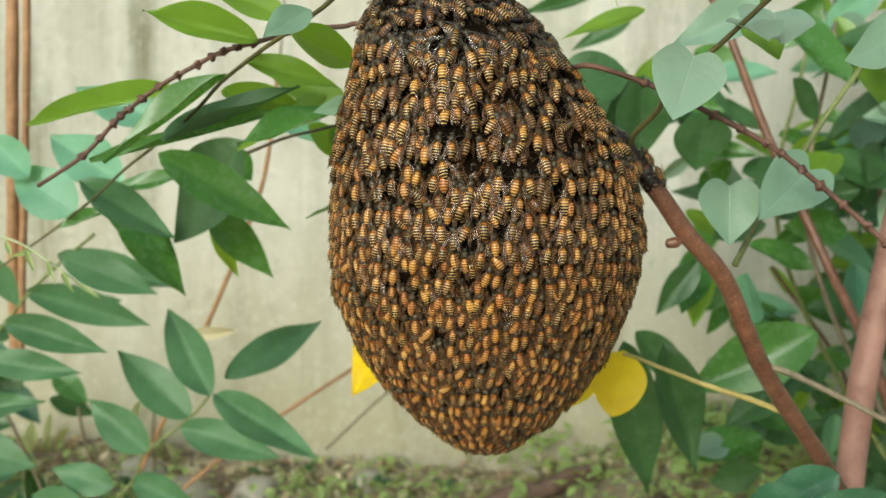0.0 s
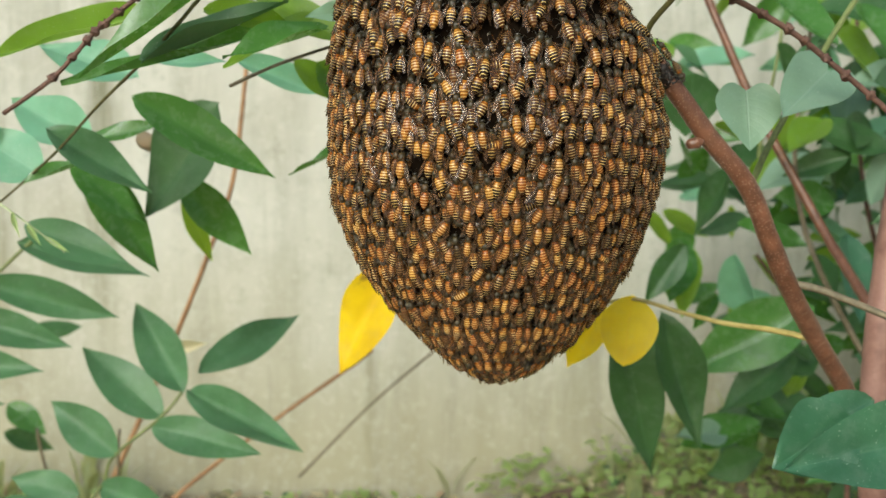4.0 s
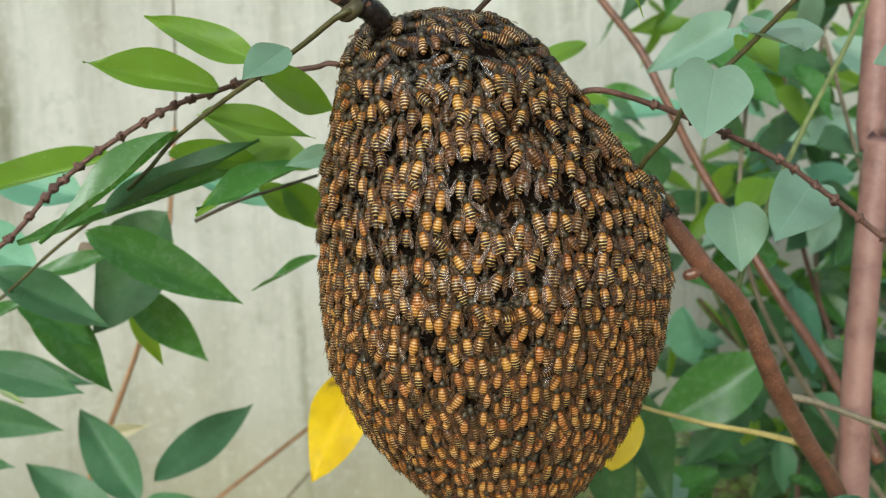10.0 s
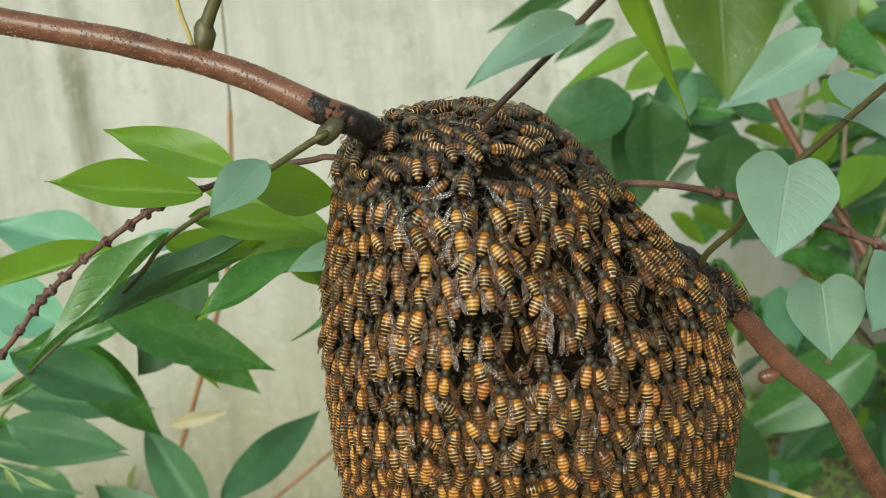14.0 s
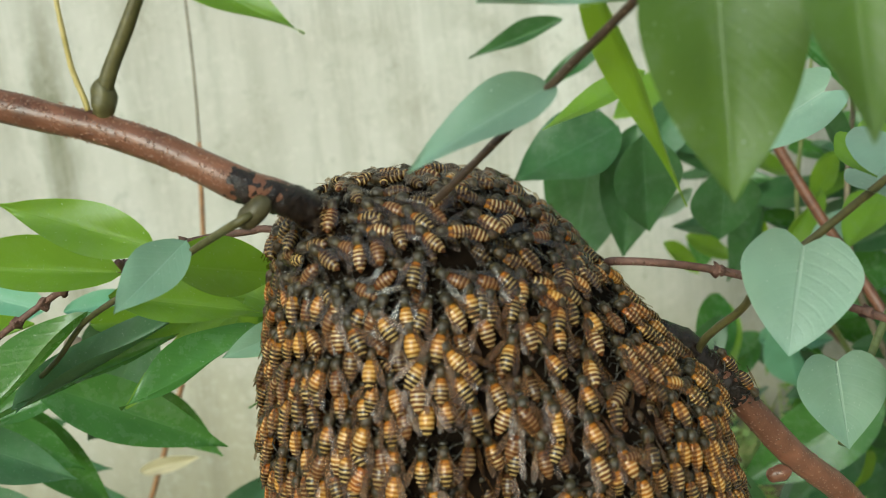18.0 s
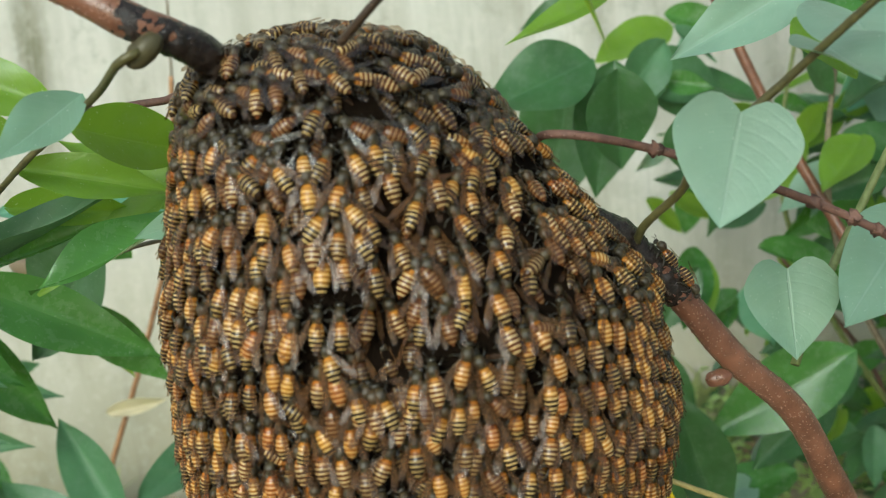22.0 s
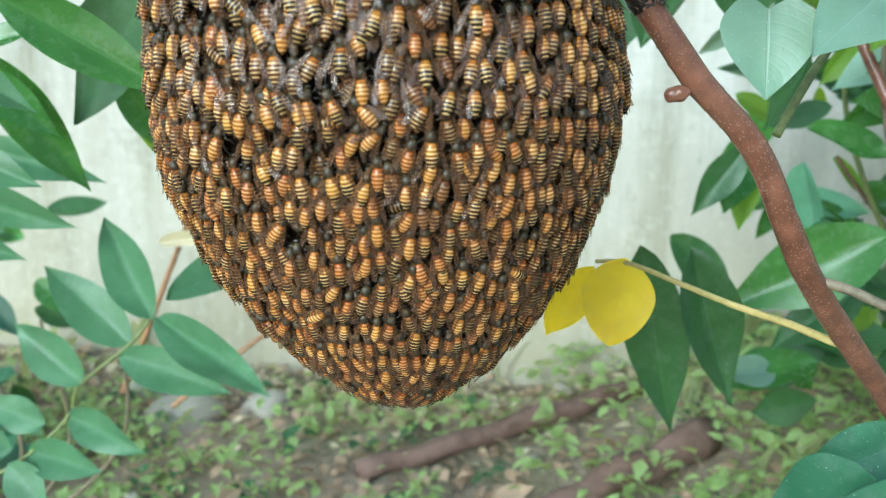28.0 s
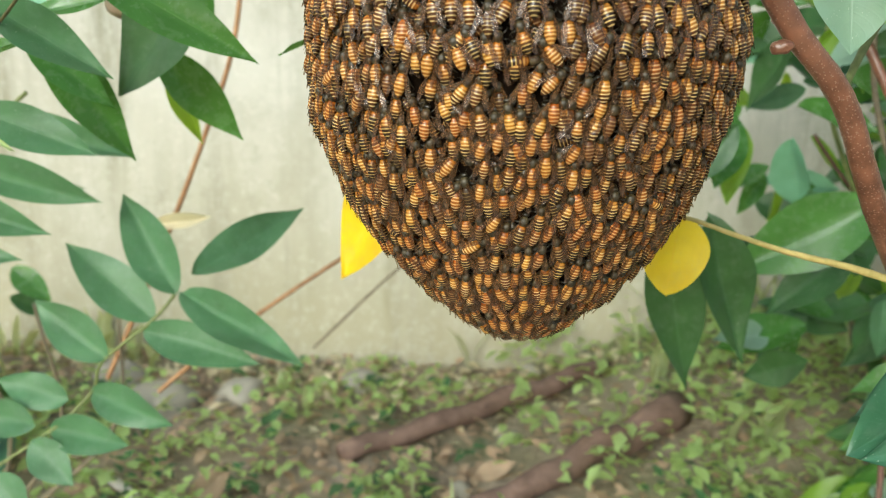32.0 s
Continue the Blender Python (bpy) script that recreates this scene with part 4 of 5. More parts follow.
# ---- ground cover
def scatter_leaves(name, material, count, seed, size, label, category, where, lift):
    """Many small blades joined in one mesh."""
    r = random.Random(seed)
    vs, fs, uvs = [], [], []
    unit = [(0, 0, 0), (-0.5, 0.42, 0.10), (0, 0.45, 0.02), (0.5, 0.42, 0.10), (-0.28, 0.78, 0.02), (0, 0.80, -0.05), (0.28, 0.78, 0.02), (0, 1, -0.14)]
    uu = [(0.5, 0), (0, 0.42), (0.5, 0.45), (1, 0.42), (0.1, 0.78), (0.5, 0.8), (0.9, 0.78), (0.5, 1)]
    quads = [(0, 2, 1), (0, 3, 2), (1, 2, 5, 4), (2, 3, 6, 5), (4, 5, 7), (5, 6, 7)]
    while len(vs) < count * 8:
        x, y = where(r)
        n_in = r.randint(3, 7) if lift else 1
        h = r.uniform(0.005, lift) if lift else 0.004
        for k in range(n_in):
            s = r.uniform(*size)
            a = r.uniform(0, 6.283)
            m = Matrix.Translation((x + r.gauss(0, 0.012), y + r.gauss(0, 0.012), GROUND_Z + ground_height(x, y) + h * r.uniform(0.4, 1.0) + 0.003)) @ Euler((r.uniform(-0.5, 0.7), r.uniform(-0.4, 0.4), a)).to_matrix().to_4x4() @ Matrix.Diagonal((s * r.uniform(0.45, 0.7), s, s, 1))
            o = len(vs)
            vs += [tuple(m @ Vector(v)) for v in unit]
            fs += [tuple(o + i for i in q) for q in quads]
            uvs += uu
    me = bpy.data.meshes.new(name)
    me.from_pydata(vs, [], fs)
    lay = me.uv_layers.new(name="UVMap")
    for loop in me.loops:
        lay.data[loop.index].uv = uvs[loop.vertex_index]
    me.materials.append(material)
    me.shade_smooth()
    return tagged(put(name, me), label, category, "", "stuff")


LOGS = (((-0.155, 1.137), (0.187, 1.375)), ((-0.01, 0.985), (0.255, 1.205)))


def near_log(x, y):
    for (ax, ay), (bx, by) in LOGS:
        s = min(1, max(0, ((x - ax) * (bx - ax) + (y - ay) * (by - ay)) / ((bx - ax) ** 2 + (by - ay) ** 2)))
        if math.hypot(x - ax - s * (bx - ax), y + 0.025 - ay - s * (by - ay)) < 0.055:
            return True
    return False


def weed_spot(r):
    while True:
        x, y = r.uniform(-1.1, 1.1), r.uniform(0.72, 1.46)
        if y > 1.27 + 0.1 * r.random() + 0.25 * step((x - 0.02) / 0.3) and r.random() < 0.9:
            continue
        if noise.noise(Vector((x * 5, y * 5, 8))) > -0.12 + 0.5 * r.random() - 0.25 and not near_log(x, y):
            return x, y


scatter_leaves("ground_weeds", m_weed, 9000, 11, (0.008, 0.022), "small green weeds covering the soil", "weeds", weed_spot, 0.075)
scatter_leaves("dark_weeds", m_dark, 1500, 13, (0.010, 0.026), "low dark green weeds between paler ones", "weeds", weed_spot, 0.045)
scatter_leaves("leaf_litter", m_dry, 5200, 12, (0.010, 0.030), "dry brown leaf litter on the soil", "leaf litter", lambda r: (r.uniform(-1.1, 1.2), r.uniform(0.6, 1.46)), 0)


scatter_leaves("wall_litter", m_bleached, 900, 14, (0.010, 0.030), "pale dry litter and plaster crumbs along the wall", "leaf litter", lambda r: (r.uniform(-1.0, 0.5), 1.47 - abs(r.gauss(0, 0.10))), 0)


def grass_tufts(count, seed):
    """Thin upright blades of grass along the wall, joined in one mesh."""
    r = random.Random(seed)
    vs, fs, uvs = [], [], []
    while len(vs) < count * 9:
        x, y = r.uniform(-0.75, 1.5), 1.46 - abs(r.gauss(0, 0.13))
        if r.random() > 0.25 + 0.75 * step((x + 0.25) / 0.5) or noise.noise(Vector((x * 6, y * 6, 2))) < -0.15 or near_log(x, y):
            continue
        top = r.uniform(0.03, 0.13)
        for k in range(r.randint(3, 6)):
            h, w, a = top * r.uniform(0.5, 1.1), r.uniform(0.0025, 0.007), r.uniform(0, 6.283)
            bend = Vector((math.cos(a), math.sin(a) * 0.6, 0)) * h * r.uniform(0.15, 0.7)
            foot = Vector((x + r.gauss(0, 0.012), y + r.gauss(0, 0.01), ground_height(x, y) - 0.003))
            side = Vector((-math.sin(a), math.cos(a), 0)) * w + Vector((w * 0.5, 0, 0))
            o = len(vs)
            for s, f in ((0, 0.6), (0.4, 1.0), (0.75, 0.8), (1.0, 0.08)):
                p = foot + Vector((0, 0, h * s * (1 - 0.25 * s))) + bend * s * s
                vs += [tuple(p - side * f), tuple(p + side * f)]
                uvs += [(0, s), (1, s)]
            fs += [(o + 2 * q, o + 2 * q + 1, o + 2 * q + 3, o + 2 * q + 2) for q in range(3)]
    me = bpy.data.meshes.new("grass")
    me.from_pydata(vs, [], fs)
    lay = me.uv_layers.new(name="UVMap")
    for loop in me.loops:
        lay.data[loop.index].uv = uvs[loop.vertex_index]
    me.materials.append(m_grass)
    me.shade_smooth()
    return tagged(put("grass", me), "pale green grass tufts at the foot of the wall", "grass", "", "stuff")


grass_tufts(700, 17)
scatter_leaves("bank_weeds", m_weed, 2200, 18, (0.012, 0.030), "pale weeds on the bank below the shrubs", "weeds", lambda r: (r.uniform(0.05, 1.3), r.uniform(1.05, 1.46)), 0.10)

# fallen logs
def log_thing(a, b, r0, r1, label):
    t = thing("log", label, "log", "fallen logs", at=a)
    bm = bmesh.new()
    va, vb = Vector(a), Vector(b)
    va.z, vb.z = ground_height(va.x, va.y) + r0 * 0.9, ground_height(vb.x, vb.y) + r1 * 1.2
    line = [va.lerp(vb, s / 14) + Vector((0, 0.006 * math.sin(s), 0.004 * math.sin(s * 1.7))) for s in range(15)]
    tube_into(bm, line, r0, r1, 16, 0.12, r0 * 1000)
    put("wood", finish(bm, "wood", bark_log), t)
    return t


log_thing((-0.155, 1.137, 0.017), (0.187, 1.375, 0.020), 0.013, 0.014, "weathered grey-brown fallen branch on the soil")
log_thing((-0.01, 0.985, 0.015), (0.255, 1.205, 0.04), 0.0125, 0.023, "thick weathered fallen branch on the soil")
for i, (x, y, s) in enumerate(((-0.165, 1.385, 0.032), (0.16, 1.40, 0.018), (-0.01, 1.08, 0.014), (0.05, 1.2, 0.014), (-0.43, 1.28, 0.05), (-0.33, 1.33, 0.035), (0.09, 1.44, 0.02), (-0.52, 1.36, 0.04))):
    bm = bmesh.new()
    bmesh.ops.create_icosphere(bm, subdivisions=3, radius=s)
    for v in bm.verts:
        v.co *= 1 + 0.35 * noise.noise(v.co * (1.6 / s) * 0.6 + Vector((i, 0, 0)))
        v.co.z *= 0.6
        v.co += Vector((x, y, s * 0.15 + ground_height(x, y)))
    tagged(put("stone", finish(bm, "stone", m_stone)), "pale rough stone half sunk in the soil", "stone", "stones")

# dry stalks
stalk = thing("dry_stalk", "thin dry brown stalk leaning by the wall", "stalk", "dry stalks", at=(-0.3, 0.98, 0))
stick(stalk, "stem", bark_brown, [(-.2007, .9300, .6194), (-.2209, .9500, .5011), (-.2531, .9700, .4220), (-.2894, .9900, .3439), (-.3397, 1.0100, .2406), (-.3919, 1.0300, .1375)], 0.0022, 0.003)
stick(stalk, "stem", bark_brown, [(-.0852, .9800, .3251), (-.1109, 1.0000, .3030), (-.1867, 1.0200, .2469), (-.2781, 1.0400, .1751), (-.3444, 1.0500, .1164)], 0.002, 0.0026)
stick(stalk, "stem", bark_grey, [(-.0028, 1.1200, .3198), (-.1003, 1.1500, .2306), (-.1947, 1.1700, .1310)], 0.0016, 0.0016)
stick(stalk, "stem", bark_brown, [(-.4133, .8200, .6857), (-.4172, .8200, .5574), (-.4200, .8200, .4289), (-.4209, .8200, .3277)], 0.0055, 0.0055)
stick(stalk, "stem", bark_brown, [(-.3999, .8200, .6860), (-.4046, .8200, .5577), (-.4114, .8200, .4292), (-.4165, .8200, .3280)], 0.0035, 0.0035)
stick(stalk, "stem", bark_grey, [(-.2007, .9300, .6150), (-.1970, .9300, .6670), (-.1950, .9300, .7180), (-.1930, .9300, .8000)], 0.0012, 0.0009)
leaf(stalk, "lance", m_bleached, (-.311, .968, .322), (-.250, .965, .332), .017, F, 0.2, "withered bleached leaf")

# a bleached stick and curled dead leaves on the soil
fallen = thing("stick", "bleached grey stick lying on the soil", "stick", at=STICK[0])
stick(fallen, "wood", bark_pale, [STICK[0], tuple((Vector(STICK[0]) + Vector(STICK[1])) / 2 + Vector((0.004, 0, 0.003))), STICK[1]], 0.006, 0.004)
for i, (x, y, size, turn) in enumerate(((DEAD[0], DEAD[1], 0.07, 70), (DEAD[0] + 0.30, DEAD[1] + 0.12, 0.05, 20), (DEAD[0] + 0.42, DEAD[1] - 0.02, 0.055, 130))):
    dead = thing("dead_leaf", "curled brown dead leaf on the soil", "leaf", "dead leaves", at=(x, y, ground_height(x, y)))
    e = Vector((math.cos(radians(turn)), math.sin(radians(turn)), 0.25)) * size
    z = ground_height(x, y) + 0.006
    leaf(dead, "ovate", m_dry, (x, y, z), tuple(Vector((x, y, z)) + e), size * 0.5, (0.2, -0.8, 0.6), 0.2)

# ---- the nest: comb core blackened to paint the shade of the gaps, covered by bees
# height, left, right, middle depth, half depth
RINGS = [(.4125, .021, .027, .408, .002), (.421, .003, .042, .406, .017), (.432, -.010, .055, .404, .026), (.446, -.024, .066, .402, .035),
         (.461, -.034, .075, .400, .042), (.487, -.044, .085, .397, .051), (.512, -.047, .089, .396, .058), (.545, -.045, .083, .394, .060),
         (.565, -.0405, .067, .391, .054), (.583, -.037, .054, .388, .047), (.599, -.033, .041, .386, .040), (.608, -.026, .029, .385, .030), (.6125, -.004, .010, .385, .006)]
SKIN = 0.0026
# open hollows in the layer of bees: across, height, half width, half height, depth
GAPS = ((0.019, 0.548, 0.0055, 0.012, 1.0), (0.021, 0.570, 0.005, 0.016, 0.6), (0.045, 0.525, 0.004, 0.006, 0.8))


def ring_at(z):
    z = min(max(z, RINGS[0][0]), RINGS[-1][0])
    zs = [r[0] for r in RINGS]
    return [float(np.interp(z, zs, [r[i] for r in RINGS])) for i in range(1, 5)]


def skin_point(z, a, inset=0.0):
    """A point of the nest's skin at height z, a radians from the side that faces the path."""
    l, r, cy, b = ring_at(z)
    cx, w = (l + r) / 2, max((r - l) / 2 - inset, 0.0005)
    b = max(b - inset, 0.0005)
    lump = 1 + 0.025 * noise.noise(Vector((math.sin(a) * 1.6, math.cos(a) * 1.6, z * 26)))
    if math.cos(a) < 0:
        b *= 0.62
    else:
        x = cx + w * math.sin(a)
        dent = sum(k * math.exp(-(((x - gx) / wx) ** 2 + ((z - gz) / wz) ** 2)) for gx, gz, wx, wz, k in GAPS)
        b = max(b - 0.0055 * dent, 0.0004)
    return Vector((cx + w * lump * math.sin(a), cy - b * lump * math.cos(a), z))


nest = thing("honeycomb", "wax comb hidden under the clustered bees, blackened for the shade in the gaps", "honeycomb", at=(0.02, 0.40, 0.409))
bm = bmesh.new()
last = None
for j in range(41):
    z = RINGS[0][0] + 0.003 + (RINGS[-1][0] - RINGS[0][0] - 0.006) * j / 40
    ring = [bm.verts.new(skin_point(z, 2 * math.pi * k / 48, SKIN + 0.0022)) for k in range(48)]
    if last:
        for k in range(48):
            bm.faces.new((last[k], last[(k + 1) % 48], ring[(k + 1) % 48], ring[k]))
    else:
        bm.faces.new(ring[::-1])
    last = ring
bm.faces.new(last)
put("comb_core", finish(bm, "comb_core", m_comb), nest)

MM = 0.001


def lathe(profile, sides, squash=1.0, offset=(0, 0, 0)):
    """Rings (y, radius, lift) along y; returns points, UVs along the length, faces."""
    vs, us, fs = [], [], []
    y0, y1 = profile[0][0], profile[-1][0]
    for y, r, lift in profile:
        for k in range(sides):
            a = 2 * math.pi * k / sides
            vs.append((offset[0] + r * math.cos(a), offset[1] + y, offset[2] + lift + r * squash * math.sin(a)))
            us.append((y - y0) / (y1 - y0))
    for j in range(len(profile) - 1):
        for k in range(sides):
            a, b = j * sides + k, j * sides + (k + 1) % sides
            fs.append((a, b, b + sides, a + sides))
    return vs, us, fs


def bee_parts(fine):
    """The parts of one bee, head towards +y, back towards +z, in metres: name, points, UVs, faces, material."""
    s = 12 if fine else 8
    ab = [(0.9, 0.25, 0.0), (0.6, 0.95, 0.05), (0.0, 1.42, 0.1), (-0.9, 1.62, 0.15), (-1.8, 1.66, 0.2), (-2.7, 1.56, 0.22), (-3.6, 1.28, 0.2), (-4.3, 0.86, 0.12), (-4.85, 0.4, 0.05), (-5.05, 0.05, 0.0)]
    if fine:
        ab2 = []
        for i in range(len(ab) - 1):
            p, q = ab[i], ab[i + 1]
            mid = tuple((x + y) / 2 for x, y in zip(p, q))
            ab2 += [p, (mid[0], mid[1] * 1.015, mid[2])]
        ab = ab2 + [ab[-1]]
    th = [(-0.55, 0.4, 0), (-0.2, 1.0, 0.1), (0.6, 1.32, 0.22), (1.5, 1.30, 0.2), (2.15, 0.92, 0.05), (2.45, 0.3, -0.05)]
    hd = [(-0.55, 0.2, 0), (-0.35, 0.85, 0), (0.0, 1.12, 0), (0.4, 0.95, 0), (0.62, 0.35, 0)]
    parts = []
    v, u, f = lathe(ab, s, 0.86)
    parts.append(("abdomen", [(x * 0.97, y * 1.08 - 0.1, z) for x, y, z in v], [(x, None) for x in u], f, m_abdomen))
    v, u, f = lathe(th, s - 2, 0.95, (0, 0.95, 0.3))
    parts.append(("thorax", v, [(x, 0) for x in u], f, m_thorax))
    v, u, f = lathe(hd, s - 2, 0.72, (0, 3.75, -0.1))
    if fine:
        for side in (-1, 1):
            pts = [(0.35 * side, 4.3, 0.3), (0.75 * side, 5.0, 0.55), (1.25 * side, 5.7, 0.35)]
            for i in range(2):
                o = len(v)
                p, q = pts[i], pts[i + 1]
                for e in (p, q):
                    v += [(e[0] - 0.07, e[1], e[2]), (e[0] + 0.07, e[1], e[2]), (e[0], e[1], e[2] + 0.13)]
                f += [(o, o + 1, o + 4, o + 3), (o + 1, o + 2, o + 5, o + 4), (o + 2, o, o + 3, o + 5)]
        u = u + [0] * (len(v) - len(u))
    parts.append(("head", v, [(x, 0) for x in u], f, m_head))
    for side in (-1, 1):
        v, uv, f = [], [], []
        n = 6 if fine else 4
        for j in range(n + 1):
            q = j / n
            w = 2.05 * math.sin(math.pi * min(1, 0.08 + 0.84 * q)) ** 0.75 * (0.45 + 0.65 * q)
            for i in range(3):
                c = i / 2
                x = side * (0.80 + 1.95 * q + (c - 0.45) * w * 0.92)
                z = 1.35 - 0.42 * q - 0.45 * c * w * 0.5 + 0.09 * math.sin(q * 8 + 2 * i)
                v.append((x, 1.9 - 7.3 * q, z + 0.22))
                uv.append((q, c))
        for j in range(n):
            for i in range(2):
                a = j * 3 + i
                f.append((a, a + 1, a + 4, a + 3) if side > 0 else (a + 1, a, a + 3, a + 4))
        parts.append(("wing", v, uv, f, m_wing))
    if fine:
        for side in (-1, 1):
            for y0, y1, reach in ((2.2, 3.9, 2.4), (1.4, 1.1, 2.7), (0.7, -1.6, 2.6)):
                v, f = [], []
                pts = [(0.7 * side, y0, -0.5, 0.22), (1.7 * side, (y0 + y1) / 2, -0.1, 0.2), (reach * side * 0.9, y1, -0.9, 0.16), (reach * side * 1.12, y1 - 0.6, -1.6, 0.1)]
                for i, (x, y, z, r) in enumerate(pts):
                    v += [(x - r, y, z), (x, y - r, z + r), (x + r, y, z), (x, y + r, z - r)]
                    if i:
                        o = 4 * i
                        f += [(o - 4 + k, o - 4 + (k + 1) % 4, o + (k + 1) % 4, o + k) for k in range(4)]
                parts.append(("leg", v, [(0, 0)] * len(v), f, m_head))
    return [(n, [tuple(c * MM for c in p) for p in v], uv, f, m) for n, v, uv, f, m in parts]


def mesh_of(name, v, uv, f, material, value):
    me = bpy.data.meshes.new(name)
    me.from_pydata(v, [], f)
    lay = me.uv_layers.new(name="UVMap")
    for loop in me.loops:
        a, b = uv[loop.vertex_index]
        lay.data[loop.index].uv = (a, value if b is None else b)
    me.materials.append(material)
    me.shade_smooth()
    return me


# places of all the bees, row by row down the nest
rnd = random.Random(21)
places = []
z, row = RINGS[-1][0] - 0.0022, 0
while z > RINGS[0][0] + 0.001:
    l, r, cy, b = ring_at(z)
    w = (r - l) / 2
    around = math.pi * (3 * (w + b) - math.sqrt((3 * w + b) * (w + 3 * b)))
    n = max(3, int(around / float(np.interp(z, (0.46, 0.50, 0.55, 0.60), (0.0041, 0.0044, 0.0053, 0.0054)))))
    for k in range(n):
        a = 2 * math.pi * (k + 0.5 * (row % 2)) / n + rnd.gauss(0, 0.10) * 0.004 / max(b, 0.01) * 2 - math.pi
        zz = z + rnd.gauss(0, 0.0012) + 0.0075 * noise.noise(Vector((math.sin(a) * w * 60, z * 60, math.cos(a) * w * 60)))
        zz = min(max(zz, RINGS[0][0] + 0.0005), RINGS[-1][0] - 0.001)
        p = skin_point(zz, a, SKIN)
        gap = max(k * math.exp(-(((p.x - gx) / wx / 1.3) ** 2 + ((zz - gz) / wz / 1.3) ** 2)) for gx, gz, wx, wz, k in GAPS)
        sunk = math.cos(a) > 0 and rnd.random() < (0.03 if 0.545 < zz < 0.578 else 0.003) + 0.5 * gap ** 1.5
        e = 0.0015
        across = skin_point(zz, a + 0.05, SKIN) - skin_point(zz, a - 0.05, SKIN)
        up = skin_point(zz + e, a, SKIN) - skin_point(zz - e, a, SKIN)
        out = across.cross(up).normalized()
        if out.length < 0.5:
            out = Vector((0, 0, 1))
        head = (Vector((0, 0, 1)) - out * out.z)
        head = head.normalized() if head.length > 0.2 else Vector((rnd.uniform(-1, 1), rnd.uniform(-1, 1), 0)).normalized()
        head = (head - out * head.dot(out)).normalized()
        turn = rnd.gauss(0, 0.20 + 0.45 * min(1, max(0, zz - 0.572) / 0.02)) if rnd.random() < 0.965 else rnd.uniform(-2.6, 2.6)
        if zz > 0.588:
            turn = rnd.gauss(1.0, 0.8)
        x = head.cross(out)
        m = Matrix((x, head, out)).transposed().to_4x4()
        tail_out = -rnd.uniform(0.14, 0.34) if zz < 0.575 else rnd.uniform(-0.16, 0.04)
        size = rnd.uniform(0.93, 1.07) * float(np.interp(zz, (0.49, 0.55), (1.0, 1.08)))
        pose_ = Matrix.Translation(p + out * rnd.uniform(-0.0004, 0.0009)) @ m @ Matrix.Rotation(turn, 4, "Z") @ Matrix.Rotation(-tail_out * -1, 4, "X")
        # sunk, hollow and top bees: lower value paints shade into the abdomens
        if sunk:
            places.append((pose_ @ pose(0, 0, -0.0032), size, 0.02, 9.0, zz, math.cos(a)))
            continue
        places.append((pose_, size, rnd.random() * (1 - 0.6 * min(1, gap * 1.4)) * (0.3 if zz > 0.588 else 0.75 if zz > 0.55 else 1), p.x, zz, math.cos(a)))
    # step along the slope
    z2 = z - 0.0015
    slope = math.hypot(0.0015, ring_at(z2)[3] - b)
    z -= max(0.0008, float(np.interp(z, (0.46, 0.50, 0.55, 0.60), (0.0055, 0.0059, 0.0072, 0.0066))) * 0.0015 / slope)
    row += 1

# a layer beneath the outer one, abdomens darkened to paint the shade between bees
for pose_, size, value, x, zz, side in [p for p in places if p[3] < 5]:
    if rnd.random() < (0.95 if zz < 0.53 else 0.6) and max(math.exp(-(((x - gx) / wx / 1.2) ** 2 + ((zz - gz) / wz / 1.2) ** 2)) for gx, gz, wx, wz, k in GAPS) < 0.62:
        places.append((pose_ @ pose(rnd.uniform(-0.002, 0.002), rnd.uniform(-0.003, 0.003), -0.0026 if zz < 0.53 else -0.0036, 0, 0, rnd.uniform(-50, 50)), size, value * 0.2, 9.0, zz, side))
near = [i for i, (m, s, v, x, zz, c) in enumerate(places) if c > 0.35 and 0.452 < zz < 0.606 and abs(x - 0.016) < 0.037]
near = set(near[:300])

# bees one by one
fine = bee_parts(True)
variants = 14
shared = [(n, [mesh_of(n, v, uv, f, m, (k + 0.5) / variants) for k in range(variants)] if n == "abdomen" else [mesh_of(n, v, uv, f, m, 0)]) for n, v, uv, f, m in fine]
top_wings = [mesh_of(n, v, uv, f, m_wing_clear, 0) for n, v, uv, f, m in fine if n == "wing"]
bees = []
for i in sorted(near):
    m, size, value, x, zz, c = places[i]
    bee = new("honey_bee")
    bee.matrix_basis = m @ Matrix.Scale(size, 4)
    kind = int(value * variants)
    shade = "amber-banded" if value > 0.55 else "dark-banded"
    tagged(bee, f"{shade} honey bee clinging to the cluster", "bee", "bees on the nest")
    for n, meshes in shared:
        ob = new(n, meshes[kind % len(meshes)])
        ob.parent = bee
        if n == "wing":
            side = 1 if meshes[0].vertices[1].co.x > 0 else -1
            if zz > 0.584:
                ob.data = top_wings[0 if side < 0 else 1]
            spread = side * rnd.gauss(2, 8)
            ob.matrix_basis = pose(0.0008 * side, 0.0019, 0.0012, rnd.gauss(0, 3), 0, spread) @ pose(-0.0008 * side, -0.0019, -0.0012)
    bees.append((bee, m, size, x, zz))

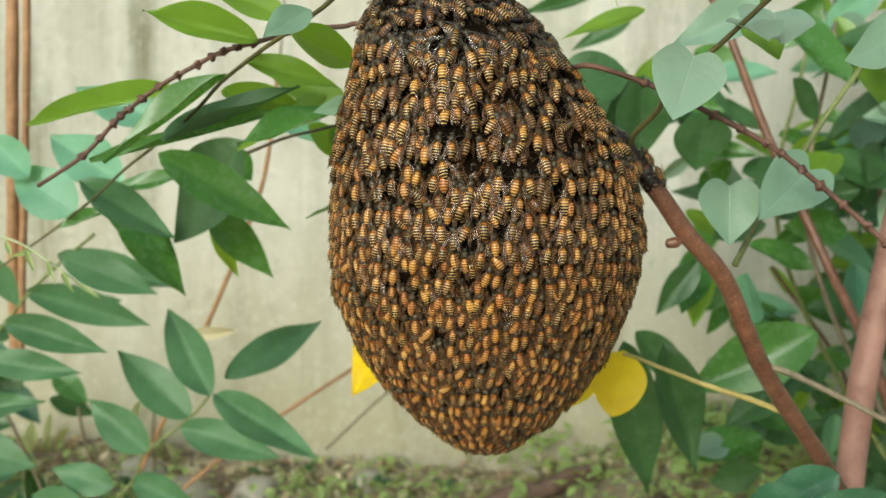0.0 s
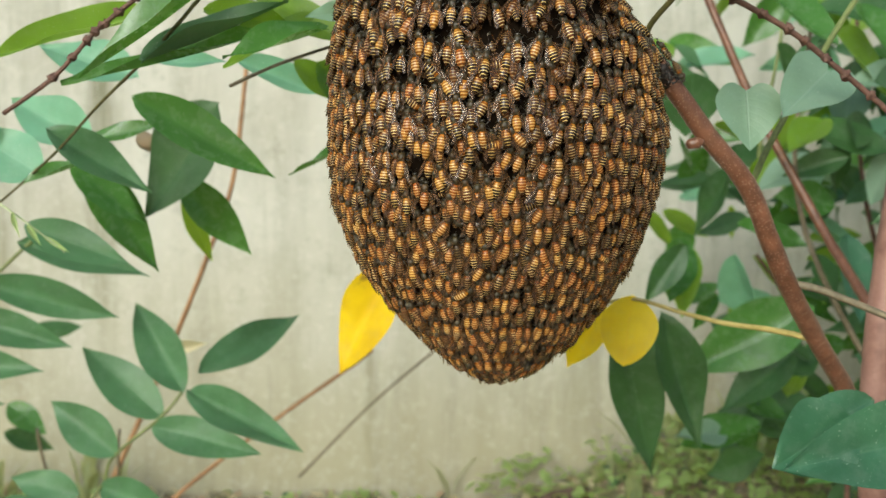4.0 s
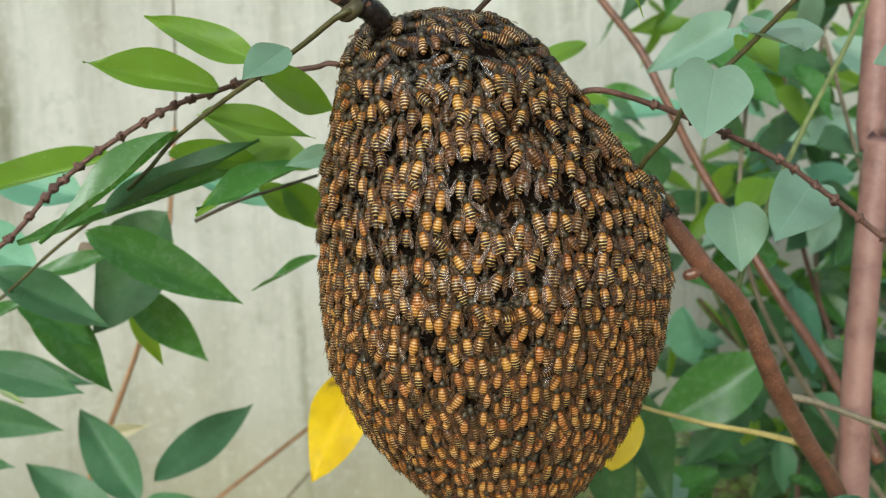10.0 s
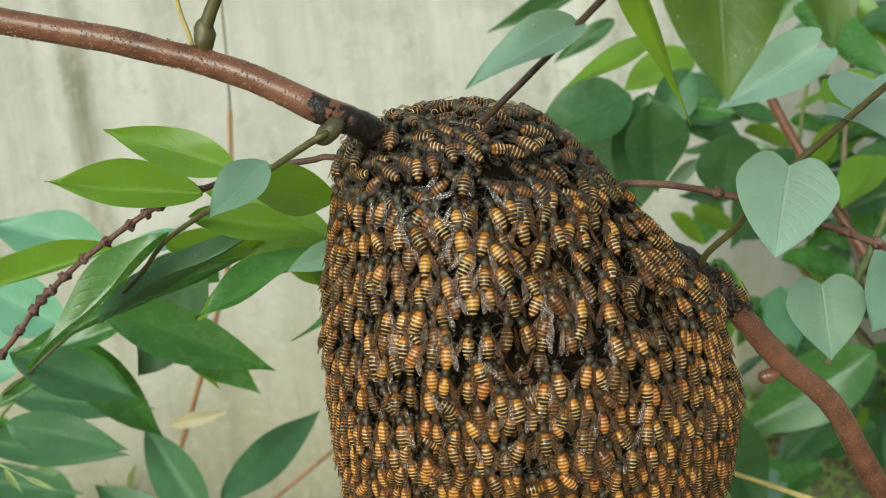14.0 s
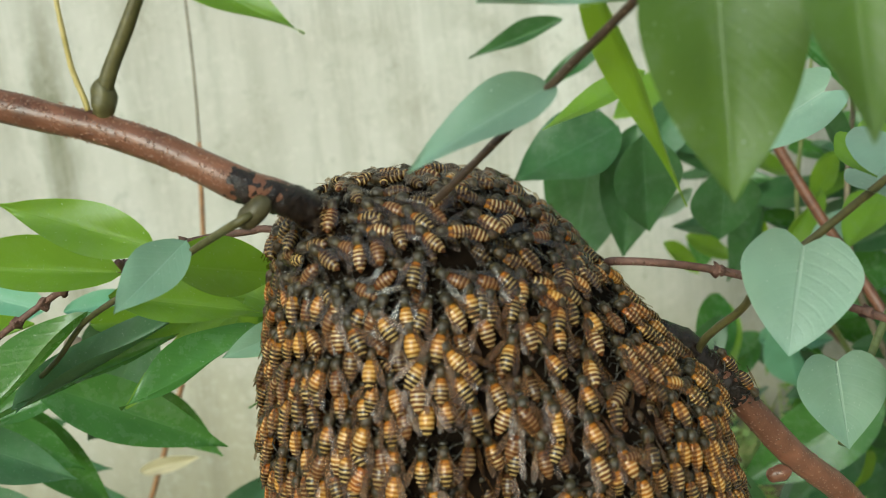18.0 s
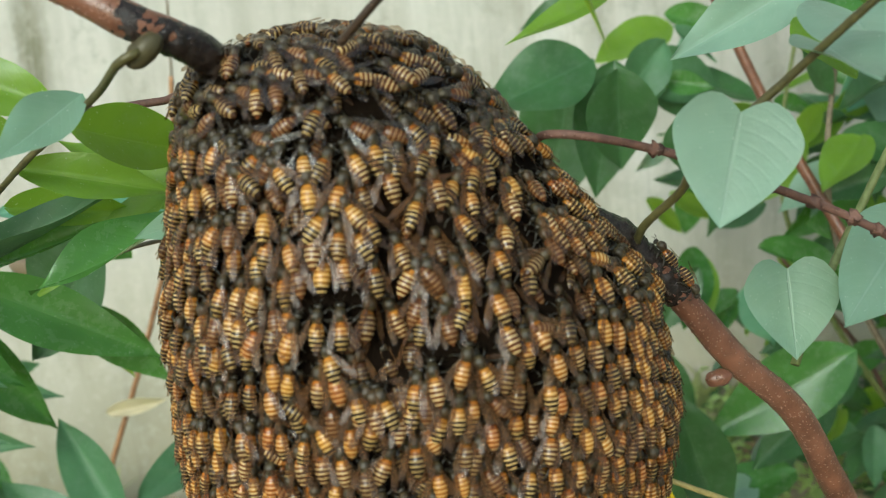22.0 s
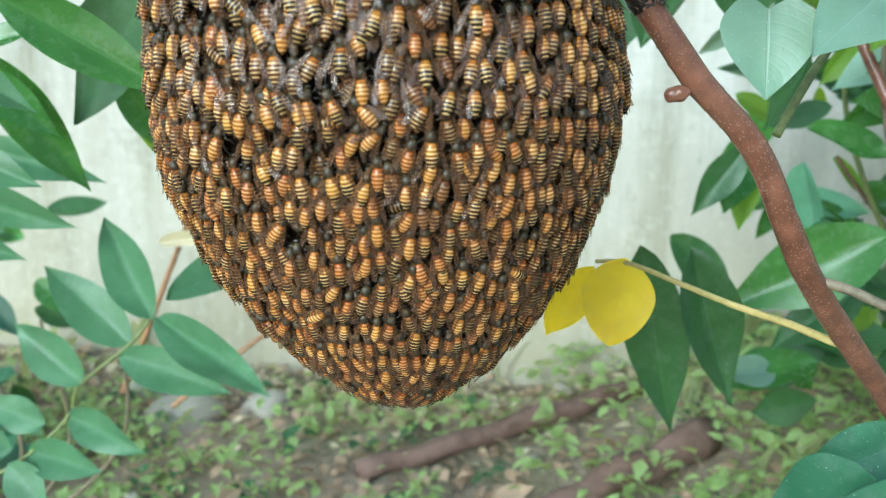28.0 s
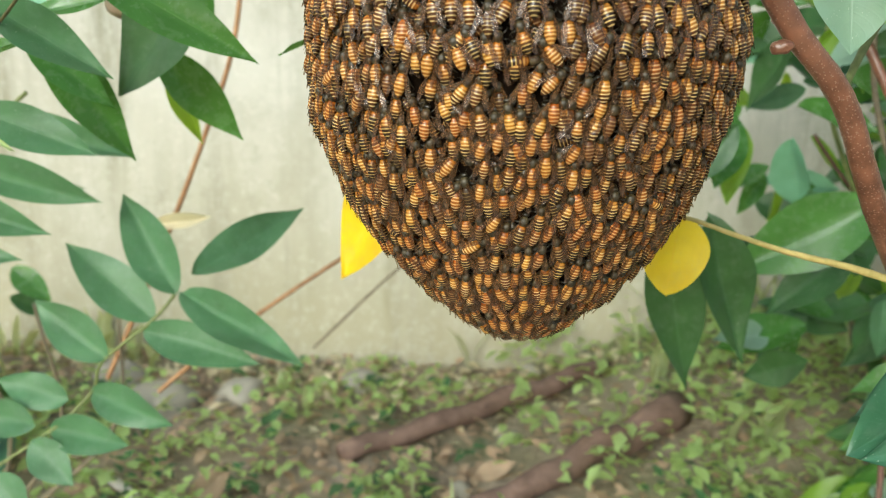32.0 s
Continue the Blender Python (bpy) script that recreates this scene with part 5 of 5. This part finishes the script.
# two bees on the branch beside the cluster
for p, head_, out_ in (((.0835, .4055, .5450), (-.55, .1, .8), (.70, -.45, .55)), ((.0905, .4065, .5365), (.5, -.3, -.75), (.60, -.65, .45))):
    out = Vector(out_).normalized()
    head = Vector(head_)
    head = (head - out * head.dot(out)).normalized()
    bee = new("honey_bee")
    bee.matrix_basis = Matrix.Translation(Vector(p) + out * 0.0058) @ Matrix((head.cross(out), head, out)).transposed().to_4x4()
    tagged(bee, "dark-banded honey bee walking on the resinous branch", "bee", "bees on the branch")
    for n, meshes in shared:
        put(n, meshes[2 % len(meshes)]).parent = bee

# the rest of the cluster in one mesh, with legs and feelers on the outer side that faces the path
coarse = bee_parts(False)
slot = {m_abdomen: 0, m_thorax: 1, m_wing: 2, m_head: 3}
rest = [p for i, p in enumerate(places) if i not in near]
V, FA, UVV, MI, start_ = [], [], [], [], 0
for parts_, group_ in ((fine, [p for p in rest if p[3] < 5 and p[5] > -0.15]), (coarse, [p for p in rest if not (p[3] < 5 and p[5] > -0.15)])):
    tv = np.array([p for n, v, uv, f, m in parts_ for p in v])
    tuv, tf, tm, o = [], [], [], 0
    for n, v, uv, f, m in parts_:
        tuv += [(a, -1.0 if b is None else b) for a, b in uv]
        tf += [tuple(o + i for i in q) for q in f]
        tm += [slot[m]] * len(f)
        o += len(v)
    tuv, tf, tm = np.array(tuv, float), np.array(tf), np.array(tm)
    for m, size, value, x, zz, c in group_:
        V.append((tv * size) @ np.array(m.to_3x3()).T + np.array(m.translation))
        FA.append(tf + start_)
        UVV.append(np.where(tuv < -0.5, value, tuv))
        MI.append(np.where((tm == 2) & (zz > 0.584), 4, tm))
        start_ += len(tv)
V, FA, UVV, MI = (np.concatenate(q) for q in (V, FA, UVV, MI))
me = bpy.data.meshes.new("bee_cluster")
me.from_pydata(V.tolist(), [], FA.tolist())
for mt in (m_abdomen, m_thorax, m_wing, m_head, m_wing_clear):
    me.materials.append(mt)
me.polygons.foreach_set("material_index", MI.astype(np.int32))
lay = me.uv_layers.new(name="UVMap")
lay.data.foreach_set("uv", UVV[FA.ravel()].ravel().astype(np.float32))
me.shade_smooth()
tagged(put("bee_cluster", me), "hundreds of striped honey bees packed over the comb", "bees", "", "stuff")


# ---- movement: some bees creep and turn on the cluster
def motions():
    # the lower compound leaf sinks a little
    still = -tree.location
    walk(rachis_b, [(t, Matrix.Translation(still + Vector((0, 0, -sink)))) for t, sink in ((0, 0.0), (13, 0.0), (20, 0.001), (27.5, 0.006), (32, 0.007))])
    r = random.Random(77)
    pick = [b for b in bees]
    r.shuffle(pick)
    for bee, m, size, x, zz in pick[:36]:
        t, dx, dy, turn, lift, rows = 0.0, 0.0, 0.0, 0.0, 0.0, []
        while t < 32.0:
            rows.append((t, m @ pose(dx, dy, lift, 0, 0, turn)))
            t += r.uniform(1.2, 3.5)
            dx = max(-0.0018, min(0.0018, dx + r.gauss(0, 0.0008)))
            dy = max(-0.0022, min(0.0022, dy + r.gauss(0, 0.0009)))
            turn = max(-28, min(28, turn + r.gauss(0, 9)))
            lift = 0.0006
        rows.append((32.0, m @ pose(dx, dy, lift, 0, 0, turn)))
        walk(bee, rows)


motions()
